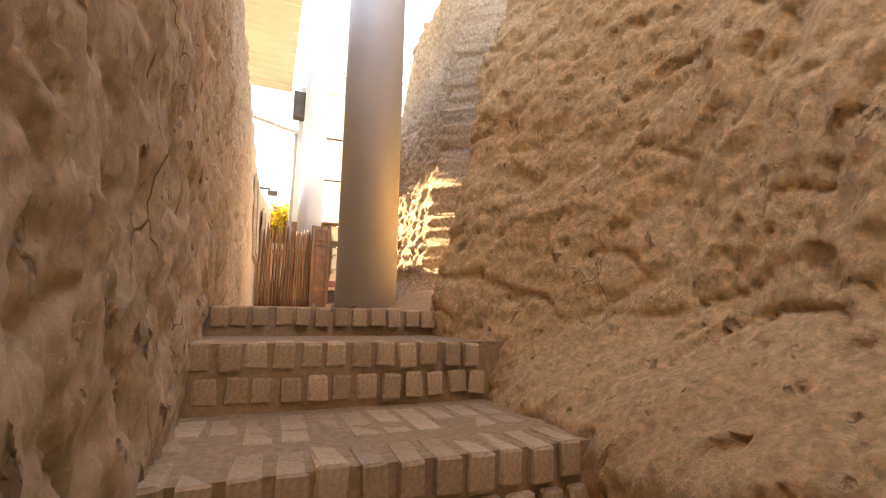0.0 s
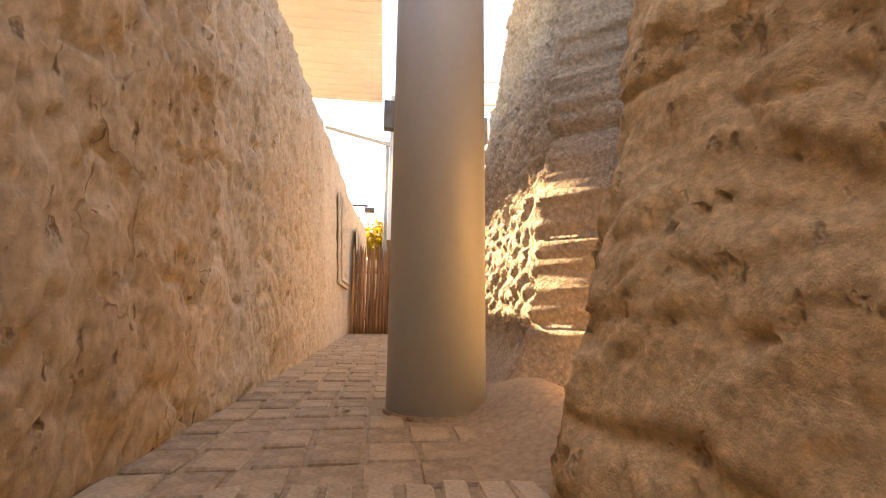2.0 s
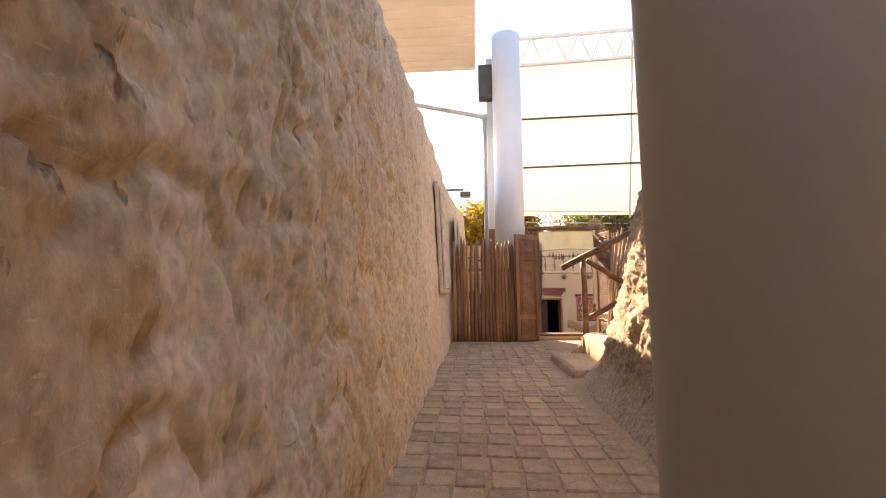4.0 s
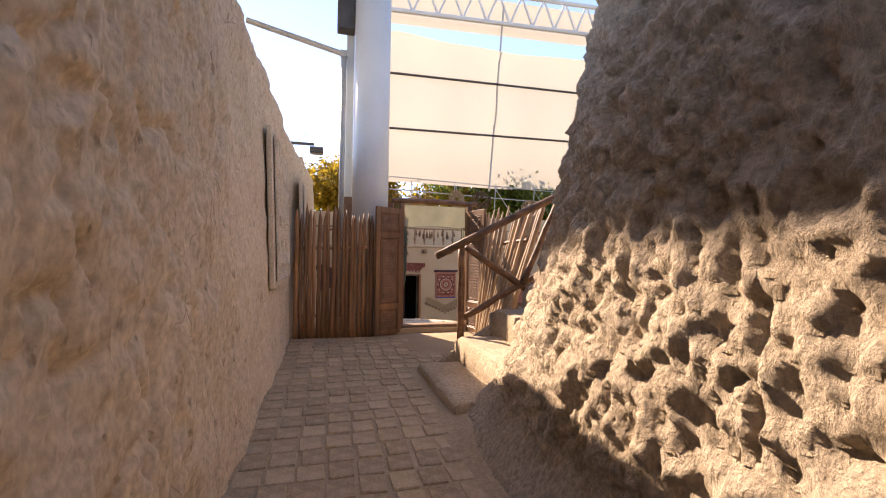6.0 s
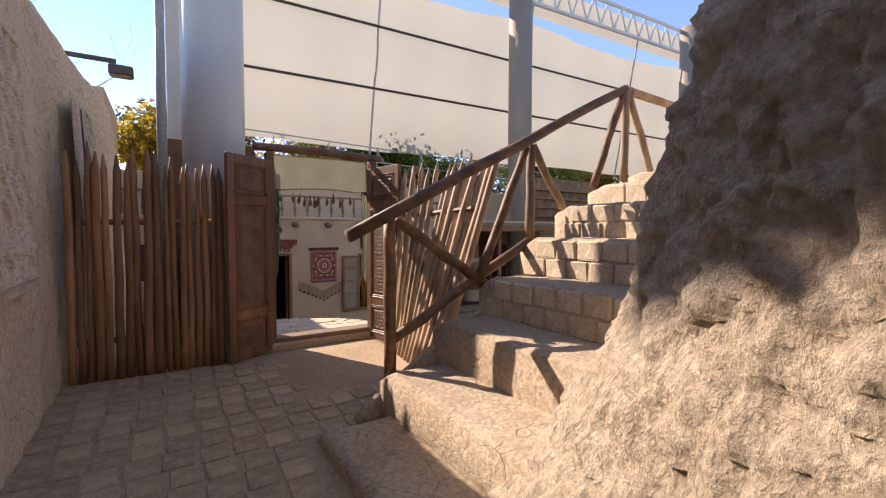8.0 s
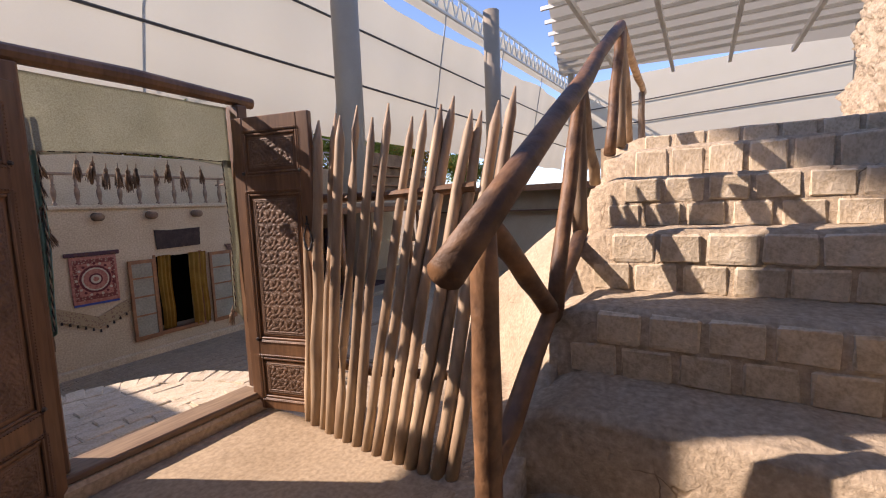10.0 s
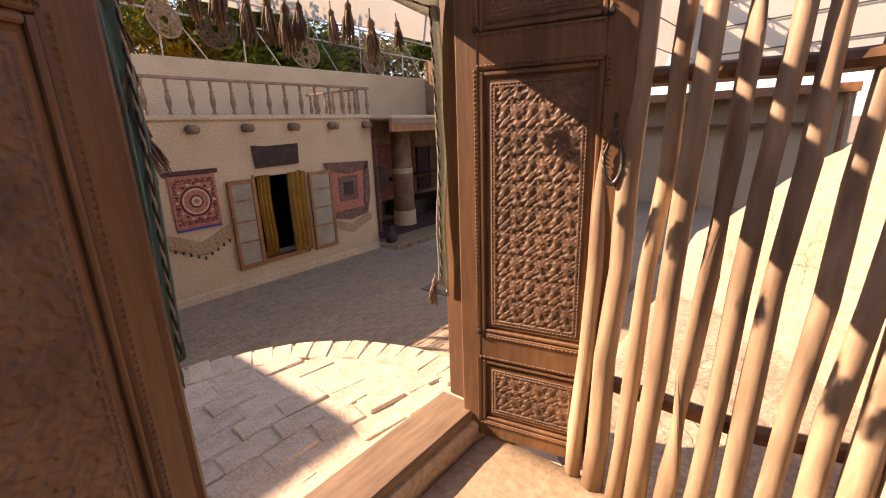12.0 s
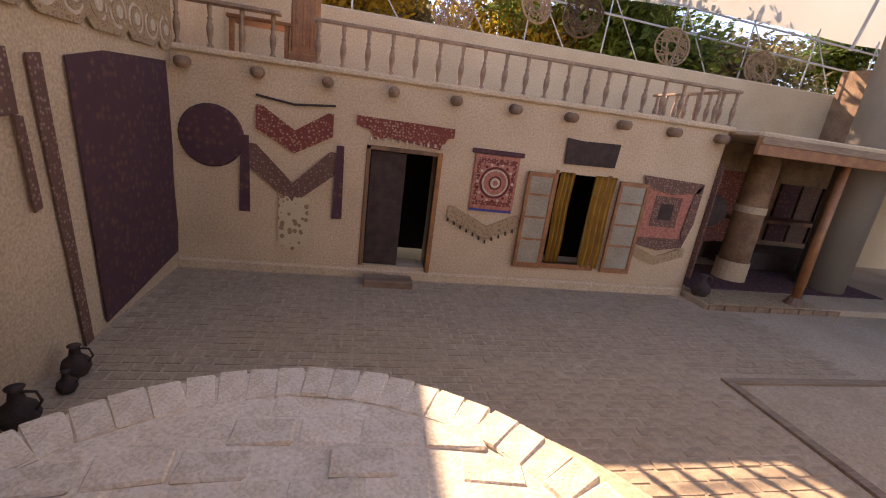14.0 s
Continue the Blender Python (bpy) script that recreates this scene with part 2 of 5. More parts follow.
YELLOWCLOTH = mat("yellow_cotton", (0.62, 0.36, 0.07), (0.50, 0.26, 0.045), 0.8, 4, 0.2, 90, 0.003)
NET = mat("shade_cloth", (0.52, 0.49, 0.41), (0.49, 0.46, 0.38), 0.9, 0.4, 0.1, 60, 0.01, grain=0.12)
# Near-black, so the lack of light indoors is put into the colour.
ROOMDARK = mat("painted_room_dark", (0.02, 0.017, 0.015), None, 0.9, 4, 0.1, 30, 0.002)
IRON = mat("forged_iron", (0.16, 0.15, 0.14), (0.09, 0.08, 0.075), 0.42, 18, 0.4, 90, 0.002, metal=0.8)
GLASSY = mat("dusty_glass", (0.34, 0.30, 0.22), (0.26, 0.22, 0.15), 0.45, 3, 0.05, 30, 0.001)
BARK = mat("bark", (0.17, 0.12, 0.08), (0.09, 0.06, 0.04), 0.95, 6, 0.8, 40, 0.02)
GREEN = mat("green_leaves", (0.20, 0.28, 0.05), (0.12, 0.18, 0.035), 0.6, 3, 0.1, 20, 0.002, island=0.4)
YELLOW = mat("yellow_leaves", (0.44, 0.31, 0.03), (0.28, 0.20, 0.025), 0.6, 3, 0.1, 20, 0.002, island=0.4)
OLIVE = mat("dry_leaves", (0.28, 0.25, 0.13), (0.18, 0.16, 0.08), 0.7, 3, 0.1, 20, 0.002, island=0.4)
BALUSTER = mat("turned_baluster_wood", (0.34, 0.215, 0.13), (0.21, 0.125, 0.07), 0.55, 8, 0.3, 40, 0.003)
WICKER = mat("dark_wicker", (0.10, 0.065, 0.04), None, 0.8, 20, 0.4, 90, 0.003)
PALEWICKER = mat("pale_wicker", (0.36, 0.24, 0.14), None, 0.8, 20, 0.4, 90, 0.003)
CLAY = mat("clay_oven", (0.34, 0.22, 0.13), (0.22, 0.13, 0.08), 0.9, 4, 0.4, 30, 0.006)
RELIEF = mat("carved_gypsum", (0.76, 0.66, 0.52), (0.64, 0.53, 0.40), 0.9, 5, 0.3, 50, 0.004)
GROUNDMAT = mat("bare_ground", (0.36, 0.28, 0.18), (0.28, 0.21, 0.13), 0.95, 0.5, 0.4, 12, 0.02)
for leafy in (GREEN, YELLOW, OLIVE):
    ln = leafy.node_tree
    lt, lm = ln.nodes.new("ShaderNodeBsdfTranslucent"), ln.nodes.new("ShaderNodeMixShader")
    lm.inputs[0].default_value = 0.7
    ln.links.new(ln.nodes["Principled BSDF"].inputs["Base Color"].links[0].from_socket, lt.inputs[0])
    ln.links.new(ln.nodes["Principled BSDF"].outputs[0], lm.inputs[1])
    ln.links.new(lt.outputs[0], lm.inputs[2])
    ln.links.new(lm.outputs[0], ln.nodes["Material Output"].inputs[0])
netn = NET.node_tree
trans = netn.nodes.new("ShaderNodeBsdfTranslucent")
trans.inputs[0].default_value = (0.42, 0.395, 0.33, 1)
nmix = netn.nodes.new("ShaderNodeMixShader")
nmix.inputs[0].default_value = 0.4
netn.links.new(netn.nodes["Principled BSDF"].outputs[0], nmix.inputs[1])
netn.links.new(trans.outputs[0], nmix.inputs[2])
netn.links.new(nmix.outputs[0], netn.nodes["Material Output"].inputs[0])


def textile(name, base, second, third, rings=0.0, scale=8.0, round_mark=False):
    """A woven rug: bands that follow the distance from its middle, small motifs and weave."""
    m = mat(name, base, tuple(c * 0.7 for c in base), 0.95, 6, 0.4, 160, 0.003)
    t = m.node_tree
    n, l = t.nodes, t.links
    b = n["Principled BSDF"]
    tc = n["Texture Coordinate"]
    vor = n.new("ShaderNodeTexVoronoi")
    vor.inputs["Scale"].default_value = scale
    vor.inputs["Randomness"].default_value = 0.7
    l.new(tc.outputs["Object"], vor.inputs[0])
    r = n.new("ShaderNodeValToRGB")
    r.color_ramp.interpolation = "CONSTANT"
    e = r.color_ramp.elements
    e[0].color, e[1].color, e[1].position = (*third, 1), (*second, 1), 0.24
    k = e.new(0.42)
    k.color = (*base, 1)
    l.new(vor.outputs[0], r.inputs[0])
    mx = n.new("ShaderNodeMix")
    mx.data_type = "RGBA"
    mx.inputs[0].default_value = 0.7
    l.new(b.inputs["Base Color"].links[0].from_socket, mx.inputs[6])
    l.new(r.outputs[0], mx.inputs[7])
    l.new(mx.outputs[2], b.inputs["Base Color"])
    return m


RUGRED = textile("red_rug", (0.20, 0.055, 0.04), (0.36, 0.17, 0.11), (0.46, 0.36, 0.26), scale=26)
RUGDARK = textile("dark_carpet", (0.085, 0.042, 0.048), (0.13, 0.06, 0.045), (0.17, 0.10, 0.075), scale=11)
RUGBROWN = textile("brown_weave", (0.15, 0.08, 0.06), (0.22, 0.13, 0.09), (0.36, 0.27, 0.19), scale=26)
RUGBEIGE = textile("beige_weave", (0.38, 0.27, 0.15), (0.20, 0.10, 0.06), (0.5, 0.38, 0.24), scale=24)
RUGCREAM = textile("cream_kilim", (0.55, 0.45, 0.28), (0.19, 0.10, 0.05), (0.32, 0.10, 0.05), scale=12)
PINK = mat("pink_embroidery", (0.52, 0.23, 0.16), (0.36, 0.12, 0.085), 0.95, 25, 0.3, 120, 0.002)
DEEPRED = mat("deep_red_wool", (0.19, 0.04, 0.035), (0.11, 0.03, 0.03), 0.95, 25, 0.3, 120, 0.002)
CREAM = mat("cream_wool", (0.64, 0.52, 0.37), None, 0.95, 25, 0.3, 120, 0.002)
BLUE = mat("blue_trim", (0.08, 0.10, 0.30), None, 0.9, 25, 0.3, 120, 0.002)
LEATHER = mat("dark_leather", (0.075, 0.05, 0.04), (0.045, 0.03, 0.025), 0.85, 8, 0.4, 60, 0.003)

# ---- building helpers ----


def link(name, bm, material, parent=None, label="", smooth=False, m=None):
    me = bpy.data.meshes.new(name)
    bm.to_mesh(me)
    bm.free()
    me.materials.append(material)
    if smooth:
        me.polygons.foreach_set("use_smooth", [True] * len(me.polygons))
    ob = new(name, me)
    if m is not None:
        ob.matrix_world = m
    if parent is not None:
        ob.parent = parent
        ob.matrix_parent_inverse = Matrix.Identity(4)
    if label:
        ob["label"] = label
    return ob


def part(name, bm, material, parent, label="", smooth=False):
    return link(name, bm, material, parent, label, smooth)


def share(name, me, parent, m):
    ob = new(name, me)
    ob.parent = parent
    ob.matrix_basis = m
    return ob


def empty(name, m=None):
    ob = new(name)
    ob.empty_display_size = 0.1
    if m is not None:
        ob.matrix_world = m
    return ob


def setting(ob, label, category):
    return tagged(ob, label, category, kind="structure")


def add_box(bm, x0, x1, y0, y1, z0, z1, bevel=0.0, m=None):
    r = bmesh.ops.create_cube(bm, size=1.0)
    vs = r["verts"]
    for v in vs:
        v.co = Vector((x0 + (v.co.x + 0.5) * (x1 - x0), y0 + (v.co.y + 0.5) * (y1 - y0), z0 + (v.co.z + 0.5) * (z1 - z0)))
    if bevel:
        es = list({e for v in vs for e in v.link_edges})
        r = bmesh.ops.bevel(bm, geom=es, offset=bevel, segments=1, affect="EDGES")
        vs = list({v for f in r["faces"] for v in f.verts} | {v for v in vs if v.is_valid})
    if m is not None:
        bmesh.ops.transform(bm, matrix=m, verts=vs)
    return vs


def box(*a, **k):
    bm = bmesh.new()
    add_box(bm, *a, **k)
    return bm


def add_tube(bm, path, radii, seg=10, cap=True, wobble=0.0, seed=0):
    """A tapered tube along points, with capped ends."""
    rnd = random.Random(seed)
    rings = []
    pts = [Vector(p) for p in path]
    for i, p in enumerate(pts):
        d = (pts[min(i + 1, len(pts) - 1)] - pts[max(i - 1, 0)]).normalized()
        a = d.orthogonal().normalized() if abs(d.z) < 0.99 else Vector((1, 0, 0))
        if abs(d.z) < 0.99:
            a = d.cross(Vector((0, 0, 1))).normalized()
        c = d.cross(a)
        r = radii[i] if isinstance(radii, (list, tuple)) else radii
        ring = []
        for s in range(seg):
            w = 2 * math.pi * s / seg
            rr = r * (1 + wobble * (rnd.random() - 0.5))
            ring.append(bm.verts.new(p + (a * math.cos(w) + c * math.sin(w)) * rr))
        rings.append(ring)
    for u, v in zip(rings, rings[1:]):
        for s in range(seg):
            bm.faces.new((u[s], u[(s + 1) % seg], v[(s + 1) % seg], v[s]))
    if cap:
        bm.faces.new(list(reversed(rings[0])))
        bm.faces.new(rings[-1])


def tube(path, radii, seg=10, **k):
    bm = bmesh.new()
    add_tube(bm, path, radii, seg, **k)
    bmesh.ops.recalc_face_normals(bm, faces=bm.faces)
    return bm


def lathe(profile, seg=14):
    return tube([(0, 0, z) for z, r in profile], [r for z, r in profile], seg)


def sstep(a, b, x):
    t = min(1.0, max(0.0, (x - a) / (b - a)))
    return t * t * (3 - 2 * t)


def fbm(p, octaves=4, lac=2.1, gain=0.5):
    a, s = 1.0, 0.0
    q = Vector(p)
    for _ in range(octaves):
        s += a * noise.noise(q)
        q, a = q * lac, a * gain
    return s


def earth_mass(name, fn, us, vs, back, material, smooth=True):
    """A solid whose front is fn(u, v) and whose back is the front moved by the vector back(u, v)."""
    nu, nv = len(us), len(vs)
    front = [fn(u, v) for v in vs for u in us]
    rear = [front[j * nu + i] + back(us[i], vs[j]) for j in range(nv) for i in range(nu)]
    n = nu * nv
    faces = []
    for j in range(nv - 1):
        for i in range(nu - 1):
            a = j * nu + i
            faces.append((a, a + 1, a + 1 + nu, a + nu))
    rim = [j * nu for j in range(nv)] + [(nv - 1) * nu + i for i in range(1, nu)] + [j * nu + nu - 1 for j in range(nv - 2, -1, -1)] + list(range(nu - 2, 0, -1))
    for a, b in zip(rim, rim[1:] + rim[:1]):
        faces.append((a, b, n + b, n + a))
    me = bpy.data.meshes.new(name)
    faces += [(n + j * nu + i, n + (j + 1) * nu + i, n + (j + 1) * nu + i + 1, n + j * nu + i + 1) for j in range(nv - 1) for i in range(nu - 1)]
    me.from_pydata([tuple(v) for v in front + rear], [], faces)
    me.materials.append(material)
    bm = bmesh.new()
    bm.from_mesh(me)
    bmesh.ops.recalc_face_normals(bm, faces=bm.faces)
    bm.to_mesh(me)
    bm.free()
    if smooth:
        me.polygons.foreach_set("use_smooth", [True] * len(me.polygons))
    return new(name, me)


def span(a, b, step):
    k = max(1, round((b - a) / step))
    return [a + (b - a) * i / k for i in range(k + 1)]


# ---- the ground and the corridor ----
def floor_z(y):
    return max(0.0, 0.013 * (y - 1.0))


bm = bmesh.new()
for x0, x1, y0, y1 in ((-400, 400, 19.9, 900), (-400, 400, -400, -8), (-400, -6, -8, 19.9), (16, 400, -8, 19.9)):
    add_box(bm, x0, x1, y0, y1, -1.5, -1.1)
setting(link("ground", bm, GROUNDMAT), "bare pale brown earth round the buildings", "ground")


def left_x(y, z):
    return -0.92 - 0.045 * z + 0.36 * sstep(10.45, 12.2, y)


def left_top(y):
    return min(3.6, 3.12 + 0.075 * (y - 3)) - 0.72 * sstep(10.3, 12.6, y) + 0.035 * noise.noise((y * 1.7, 0, 5)) + 0.02 * noise.noise((y * 6, 0, 5))


def left_wall(u, v):
    z = -1.2 + v * (left_top(u) + 1.2)
    rough = 1 - 0.6 * sstep(3.5, 7.5, u)
    p = Vector((left_x(u, z), u, z))
    d = 0.035 * fbm((u * 1.3, z * 1.3, 2), 3) + 0.026 * rough * fbm((u * 6, z * 4.0, 7), 4)
    pit = noise.noise((u * 4.2, z * 3.1, 13))
    d -= 0.035 * rough * max(0, pit - 0.52) / 0.3
    d -= 0.014 * rough * max(0, noise.noise((u * 10, z * 6.5, 17)) - 0.42) / 0.25
    d -= 0.018 * rough * sstep(0.40, 0.5, noise.noise((u * 26 + z * 3, z * 6.5, 33)))
    d += 0.012 * rough * fbm((u * 19, z * 15, 37), 3)
    d += 0.012 * rough * sstep(0.0, 0.04, noise.noise((u * 5 + 0.6 * noise.noise((u * 7, z * 7, 1)), z * 3.2, 51)))
    ridge = abs(noise.noise((u * 3.2 + 0.4 * noise.noise((u * 5, z * 5, 3)), z * 1.6, 21)))
    d -= 0.03 * rough * max(0, 0.05 - ridge) / 0.05
    p.x += d - 0.06 * sstep(0.97, 1.0, v)
    return p


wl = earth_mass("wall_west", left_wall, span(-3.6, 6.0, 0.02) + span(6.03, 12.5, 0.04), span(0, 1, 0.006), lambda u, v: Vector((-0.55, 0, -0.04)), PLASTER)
# Past y 2.1 the wall takes the smoother plaster, paled to stand for light.
wl.data.materials.append(LITPLASTER)
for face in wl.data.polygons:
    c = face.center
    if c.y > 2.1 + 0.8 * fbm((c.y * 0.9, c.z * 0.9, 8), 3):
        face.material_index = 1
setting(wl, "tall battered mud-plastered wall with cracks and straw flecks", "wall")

bm = bmesh.new()
for y0, y1, z in ((-3.6, -1.13, -0.95), (-1.13, -0.395, -0.735), (-0.395, 0.37, -0.445), (0.37, 1.03, -0.165)):
    add_box(bm, -1.0, 1.1, y0, y1, -1.4, z)
setting(link("floor_lower", bm, DUSTY), "dusty trodden earth landing of the lower steps", "floor")


def floor_fn(u, v):
    y = 1.0 + v * 9.4
    x = -1.0 + u * 3.1
    z = floor_z(y) - 0.020 + 0.06 * sstep(0.45, 0.85, x) * (1 - sstep(6.2, 7.2, y)) + 0.006 * fbm((x * 4, y * 4, 1), 3)
    hump = math.exp(-((x - 0.62) ** 2 / 0.05 + (y - 1.95) ** 2 / 0.3))
    return Vector((x, y, z + 0.16 * hump + 0.018 * sstep(0.7, 1.1, x) * sstep(8.7, 9.2, y)))


fl = earth_mass("floor_corridor", floor_fn, span(0, 1, 0.03), span(0, 1, 0.007), lambda u, v: Vector((0, 0, -0.5)), DUSTY)
setting(fl, "mud-bedded corridor floor under worn paving bricks", "floor")


def near_rock(u, v):
    """The smoother cut face beside the lower steps."""
    y, z = u, v
    k = sstep(-0.5, 0.05, z) * 0.42 * min(1.3, max(0.0, 0.95 - y))
    x = 0.385 + k + 0.2 * max(z, 0.0) + 0.05 * max(0, z - 1.4)
    x += 0.62 * sstep(0.96, 1.55, y) + (0.10 * sstep(1.2, 3.2, y))
    x += 0.16 * math.exp(-((y - 2.55) ** 2 / 0.25 + (z - 0.75) ** 2 / 0.35))
    q = y + 0.9 * x
    top = sstep(0.9, 2.3, z)
    d = 0.05 * fbm((q * 1.2, z * 1.0, 4), 3) + (0.024 + 0.045 * top) * fbm((q * 4.5, z * 3.0, 9), 4)
    d += 0.03 * max(0, noise.noise((q * 6.5, z * 1.8, 41))) * (1 - 0.4 * top)
    d -= 0.035 * max(0, noise.noise((q * 3.6, z * 3.4, 55)) - 0.36) / 0.3
    d += 0.012 * sstep(0.02, 0.06, noise.noise((q * 2.6, z * 2.2, 71)))
    d += 0.022 * fbm((q * 17, z * 12, 11), 4)
    d += 0.05 * top * max(0, noise.noise((q * 3, z * 2.4, 31)) - 0.1)
    d += (0.012 * sstep(1.1, 1.5, y)) * fbm((q * 9, z * 6, 3), 3)
    lump = noise.voronoi(Vector((q * 5.5 + 0.5 * noise.noise((q * 3, z * 3, 8)), z * 4.2, 3)))[0]
    d += (0.015 + 0.05 * top) * (min(0.35, lump[1] - lump[0]) - 0.2)
    gouge = noise.noise((q * 7.5 + z * 3.0, z * 1.7 - q * 0.8, 91))
    d -= 0.02 * sstep(0.12, 0.42, gouge) * (1 - 0.5 * top)
    d -= 0.03 * sstep(0.44, 0.60, noise.noise((q * 11, z * 9, 19)))
    for sc, amp in ((3.2, 0.05), (9.0, 0.022)):
        at = Vector((q * sc + 0.25 * noise.noise((q * 7, z * 7, 4)), z * sc * 0.75 + 0.25 * noise.noise((q * 7, z * 7, 14)), 1.7))
        dist, cells = noise.voronoi(at)
        tilt = (at - cells[0]).dot(Vector((noise.noise(cells[0] * 7.1), noise.noise(cells[0] * 5.3), 0)))
        d += (0.5 + 0.5 * top) * amp * (0.4 * noise.noise(cells[0] * 3.7) + 0.9 * tilt)
    split = abs(noise.noise((q * 2.3 + 0.5 * noise.noise((q * 4, z * 4, 2)), z * 1.5, 63)))
    d -= 0.03 * max(0, 0.035 - split) / 0.035
    return Vector((x - d, y, z))


nr = earth_mass("rock_face_cut", near_rock, span(-3.6, 3.75, 0.018), span(-1.2, 3.7, 0.02), lambda u, v: Vector((2.0, 0, 0)), LOESS)
setting(nr, "hand-cut ochre loess face beside the lower steps", "rock face")


def mound(u, v):
    """The rough weathered mass between the corridor and the outer stairs."""
    z = v
    xb = 0.60 + 0.2 * sstep(-0.05, 0.35, z) + 0.155 * max(0, z - 0.3)
    ye = 7.0 - 0.42 * min(z, 1.2) - 0.16 * max(0, z - 1.2)
    rx, ry = 0.42 + 0.36 * min(max(z, 0), 1.2), 1.5
    s1 = ye - ry - 2.6
    if u < s1:
        x, y, nx, ny = xb, 2.6 + u, -1.0, 0.0
    elif u < s1 + 2.0:
        w = (u - s1) / 2.0 * math.pi / 2
        x, y = xb + rx * (1 - math.cos(w)), ye - ry + ry * math.sin(w)
        nx, ny = -math.cos(w), math.sin(w)
    else:
        x, y, nx, ny = xb + rx + (u - s1 - 2.0), ye, 0.0, 1.0
    p = Vector((x, y, z))
    low = sstep(0.1, 0.5, z)
    d = 0.035 * fbm(p * 1.1 + Vector((3, 0, 0)), 2) + (0.010 + 0.02 * low) * fbm(Vector((x * 5, y * 5, z * 2.6)), 3) + low * 0.036 * fbm(Vector((x * 12, y * 12, z * 9)), 4)
    vd = noise.voronoi(Vector((x * 7, y * 7, z * 5)))[0]
    d += low * 0.022 * (0.42 - min(0.8, vd[0]))
    d -= low * 0.010 * max(0, noise.noise((x * 9, y * 9, z * 7 + 9)) - 0.34) / 0.3
    vd = noise.voronoi(Vector((x * 17, y * 17, z * 12)))[0]
    d += low * 0.036 * (0.4 - vd[0])
    up = sstep(0.9, 1.9, z)
    for sc, amp in ((5.0, 0.04), (12.0, 0.03)):
        warp = Vector((x, y, z * 0.8)) + 0.05 * Vector((noise.noise(p * 6), noise.noise(p * 6 + Vector((9, 0, 0))), noise.noise(p * 6 + Vector((0, 9, 0)))))
        dist, cells = noise.voronoi(warp * sc)
        tilt = (warp * sc - cells[0]).dot(Vector((noise.noise(cells[0] * 7.1), noise.noise(cells[0] * 5.3), noise.noise(cells[0] * 6.7))))
        d += low * amp * (0.5 * noise.noise(cells[0] * 3.7) + 0.8 * tilt) - low * amp * 0.35 * max(0, 0.10 - (dist[1] - dist[0])) / 0.10
    rib = noise.noise((x * 4.0 + y * 4.0 + 0.7 * noise.noise((y * 2, z * 2, 5)), z * 1.1, 27))
    d += up * 0.07 * (abs(rib) - 0.22)
    d -= (0.004 + 0.03 * up) * low * sstep(0.34, 0.56, noise.noise((x * 8.5, y * 8.5, z * 7.0 + 40)))
    d -= 0.008 * low * sstep(0.30, 0.5, noise.noise((x * 19, y * 19, z * 15 + 4)))
    d += up * 0.06 * fbm(Vector((x * 6, y * 6, z * 3.2 + 20)), 3)
    crack = abs(noise.noise((y * 1.5 + 7, z * 0.55 + 0.35 * noise.noise((y * 3, z * 3, 1)), x)))
    d -= low * 0.045 * max(0, 0.03 - crack) / 0.03
    return p + Vector((nx, ny, 0)) * d


mo = earth_mass("rock_mound", mound, span(0, 8.6, 0.022), span(-0.3, 4.6, 0.022), lambda u, v: Vector((1.2, -0.9, 0)), ROCK)
setting(mo, "rough weathered grey-tan loess mass pitted with holes", "rock face")
bm = bmesh.new()
add_box(bm, 2.7, 9.0, -3.6, 5.2, -1.1, 3.2)
setting(link("rock_core", bm, ROCK), "solid loess behind the rough face", "rock face")
bm = bmesh.new()
add_box(bm, -1.6, 2.8, -4.2, -3.5, -1.4, 4.2)
setting(link("wall_south", bm, PLASTER), "mud-plastered wall closing the lower passage", "wall")


# ---- columns, overhead roofs and unseen sun blockers ----
def steel_column(x, y, z0, z1, r, label, paint=COLUMN):
    e = empty("column", pose(x, y, z0))
    h = z1 - z0
    part("shaft", tube([(0, 0, 0), (0, 0, h * 0.5), (0, 0, h)], r, 48), paint, e, smooth=True)
    part("base_collar", tube([(0, 0, -0.02), (0, 0, 0.02)], r + 0.015, 48), DUSTY, e, "mud-caked collar")
    bm = box(r * 0.86, r * 0.86 + 0.06, -0.02, 0.02, 1.5, 1.66, bevel=0.004)
    part("welded_tab", bm, paint, e)
    return tagged(e, label, "column")


steel_column(0.178, 2.16, floor_z(2) - 0.02, 7.0, 0.264, "thick round grey-beige painted steel column on brick floor")
steel_column(0.36, 10.98, -0.2, 7.0, 0.325, "thick round grey-beige painted steel column behind picket fence")
for cx, cy in ((10.75, 17.2), (21.9, 17.2)):
    steel_column(cx, cy, -1.1, 11.5, 0.42, "tall beige steel column carrying the shade cloth", SHADEDCOLUMN)

bm = bmesh.new()
# The second slab is unseen, added to keep sun off the lower passage.
for x0, x1, y0, y1 in ((-2.42, -0.34, 0.5, 11.9), (-6.5, -2.43, 2.5, 9.3)):
    add_box(bm, x0, x1, y0, y1, 6.75, 6.95)
for i in range(34):
    y = 0.8 + i * 0.33
    add_box(bm, -2.40, -0.36, y, y + 0.03, 6.725, 6.75)
setting(link("ceiling_canopy", bm, ROOFWHITE), "white panelled underside of a protective roof, with an unseen added sun-blocking slab", "canopy")
# Added slab, never in view: it casts the shade on the upper mound.
setting(link("ceiling_shelter", box(-7.0, -3.4, 15.2, 22.3, 13.3, 13.5), ROOFWHITE), "unseen white slab added to shade the upper rock", "canopy")
g = empty("gutter_frame", pose(-0.15, 11.25, 0))
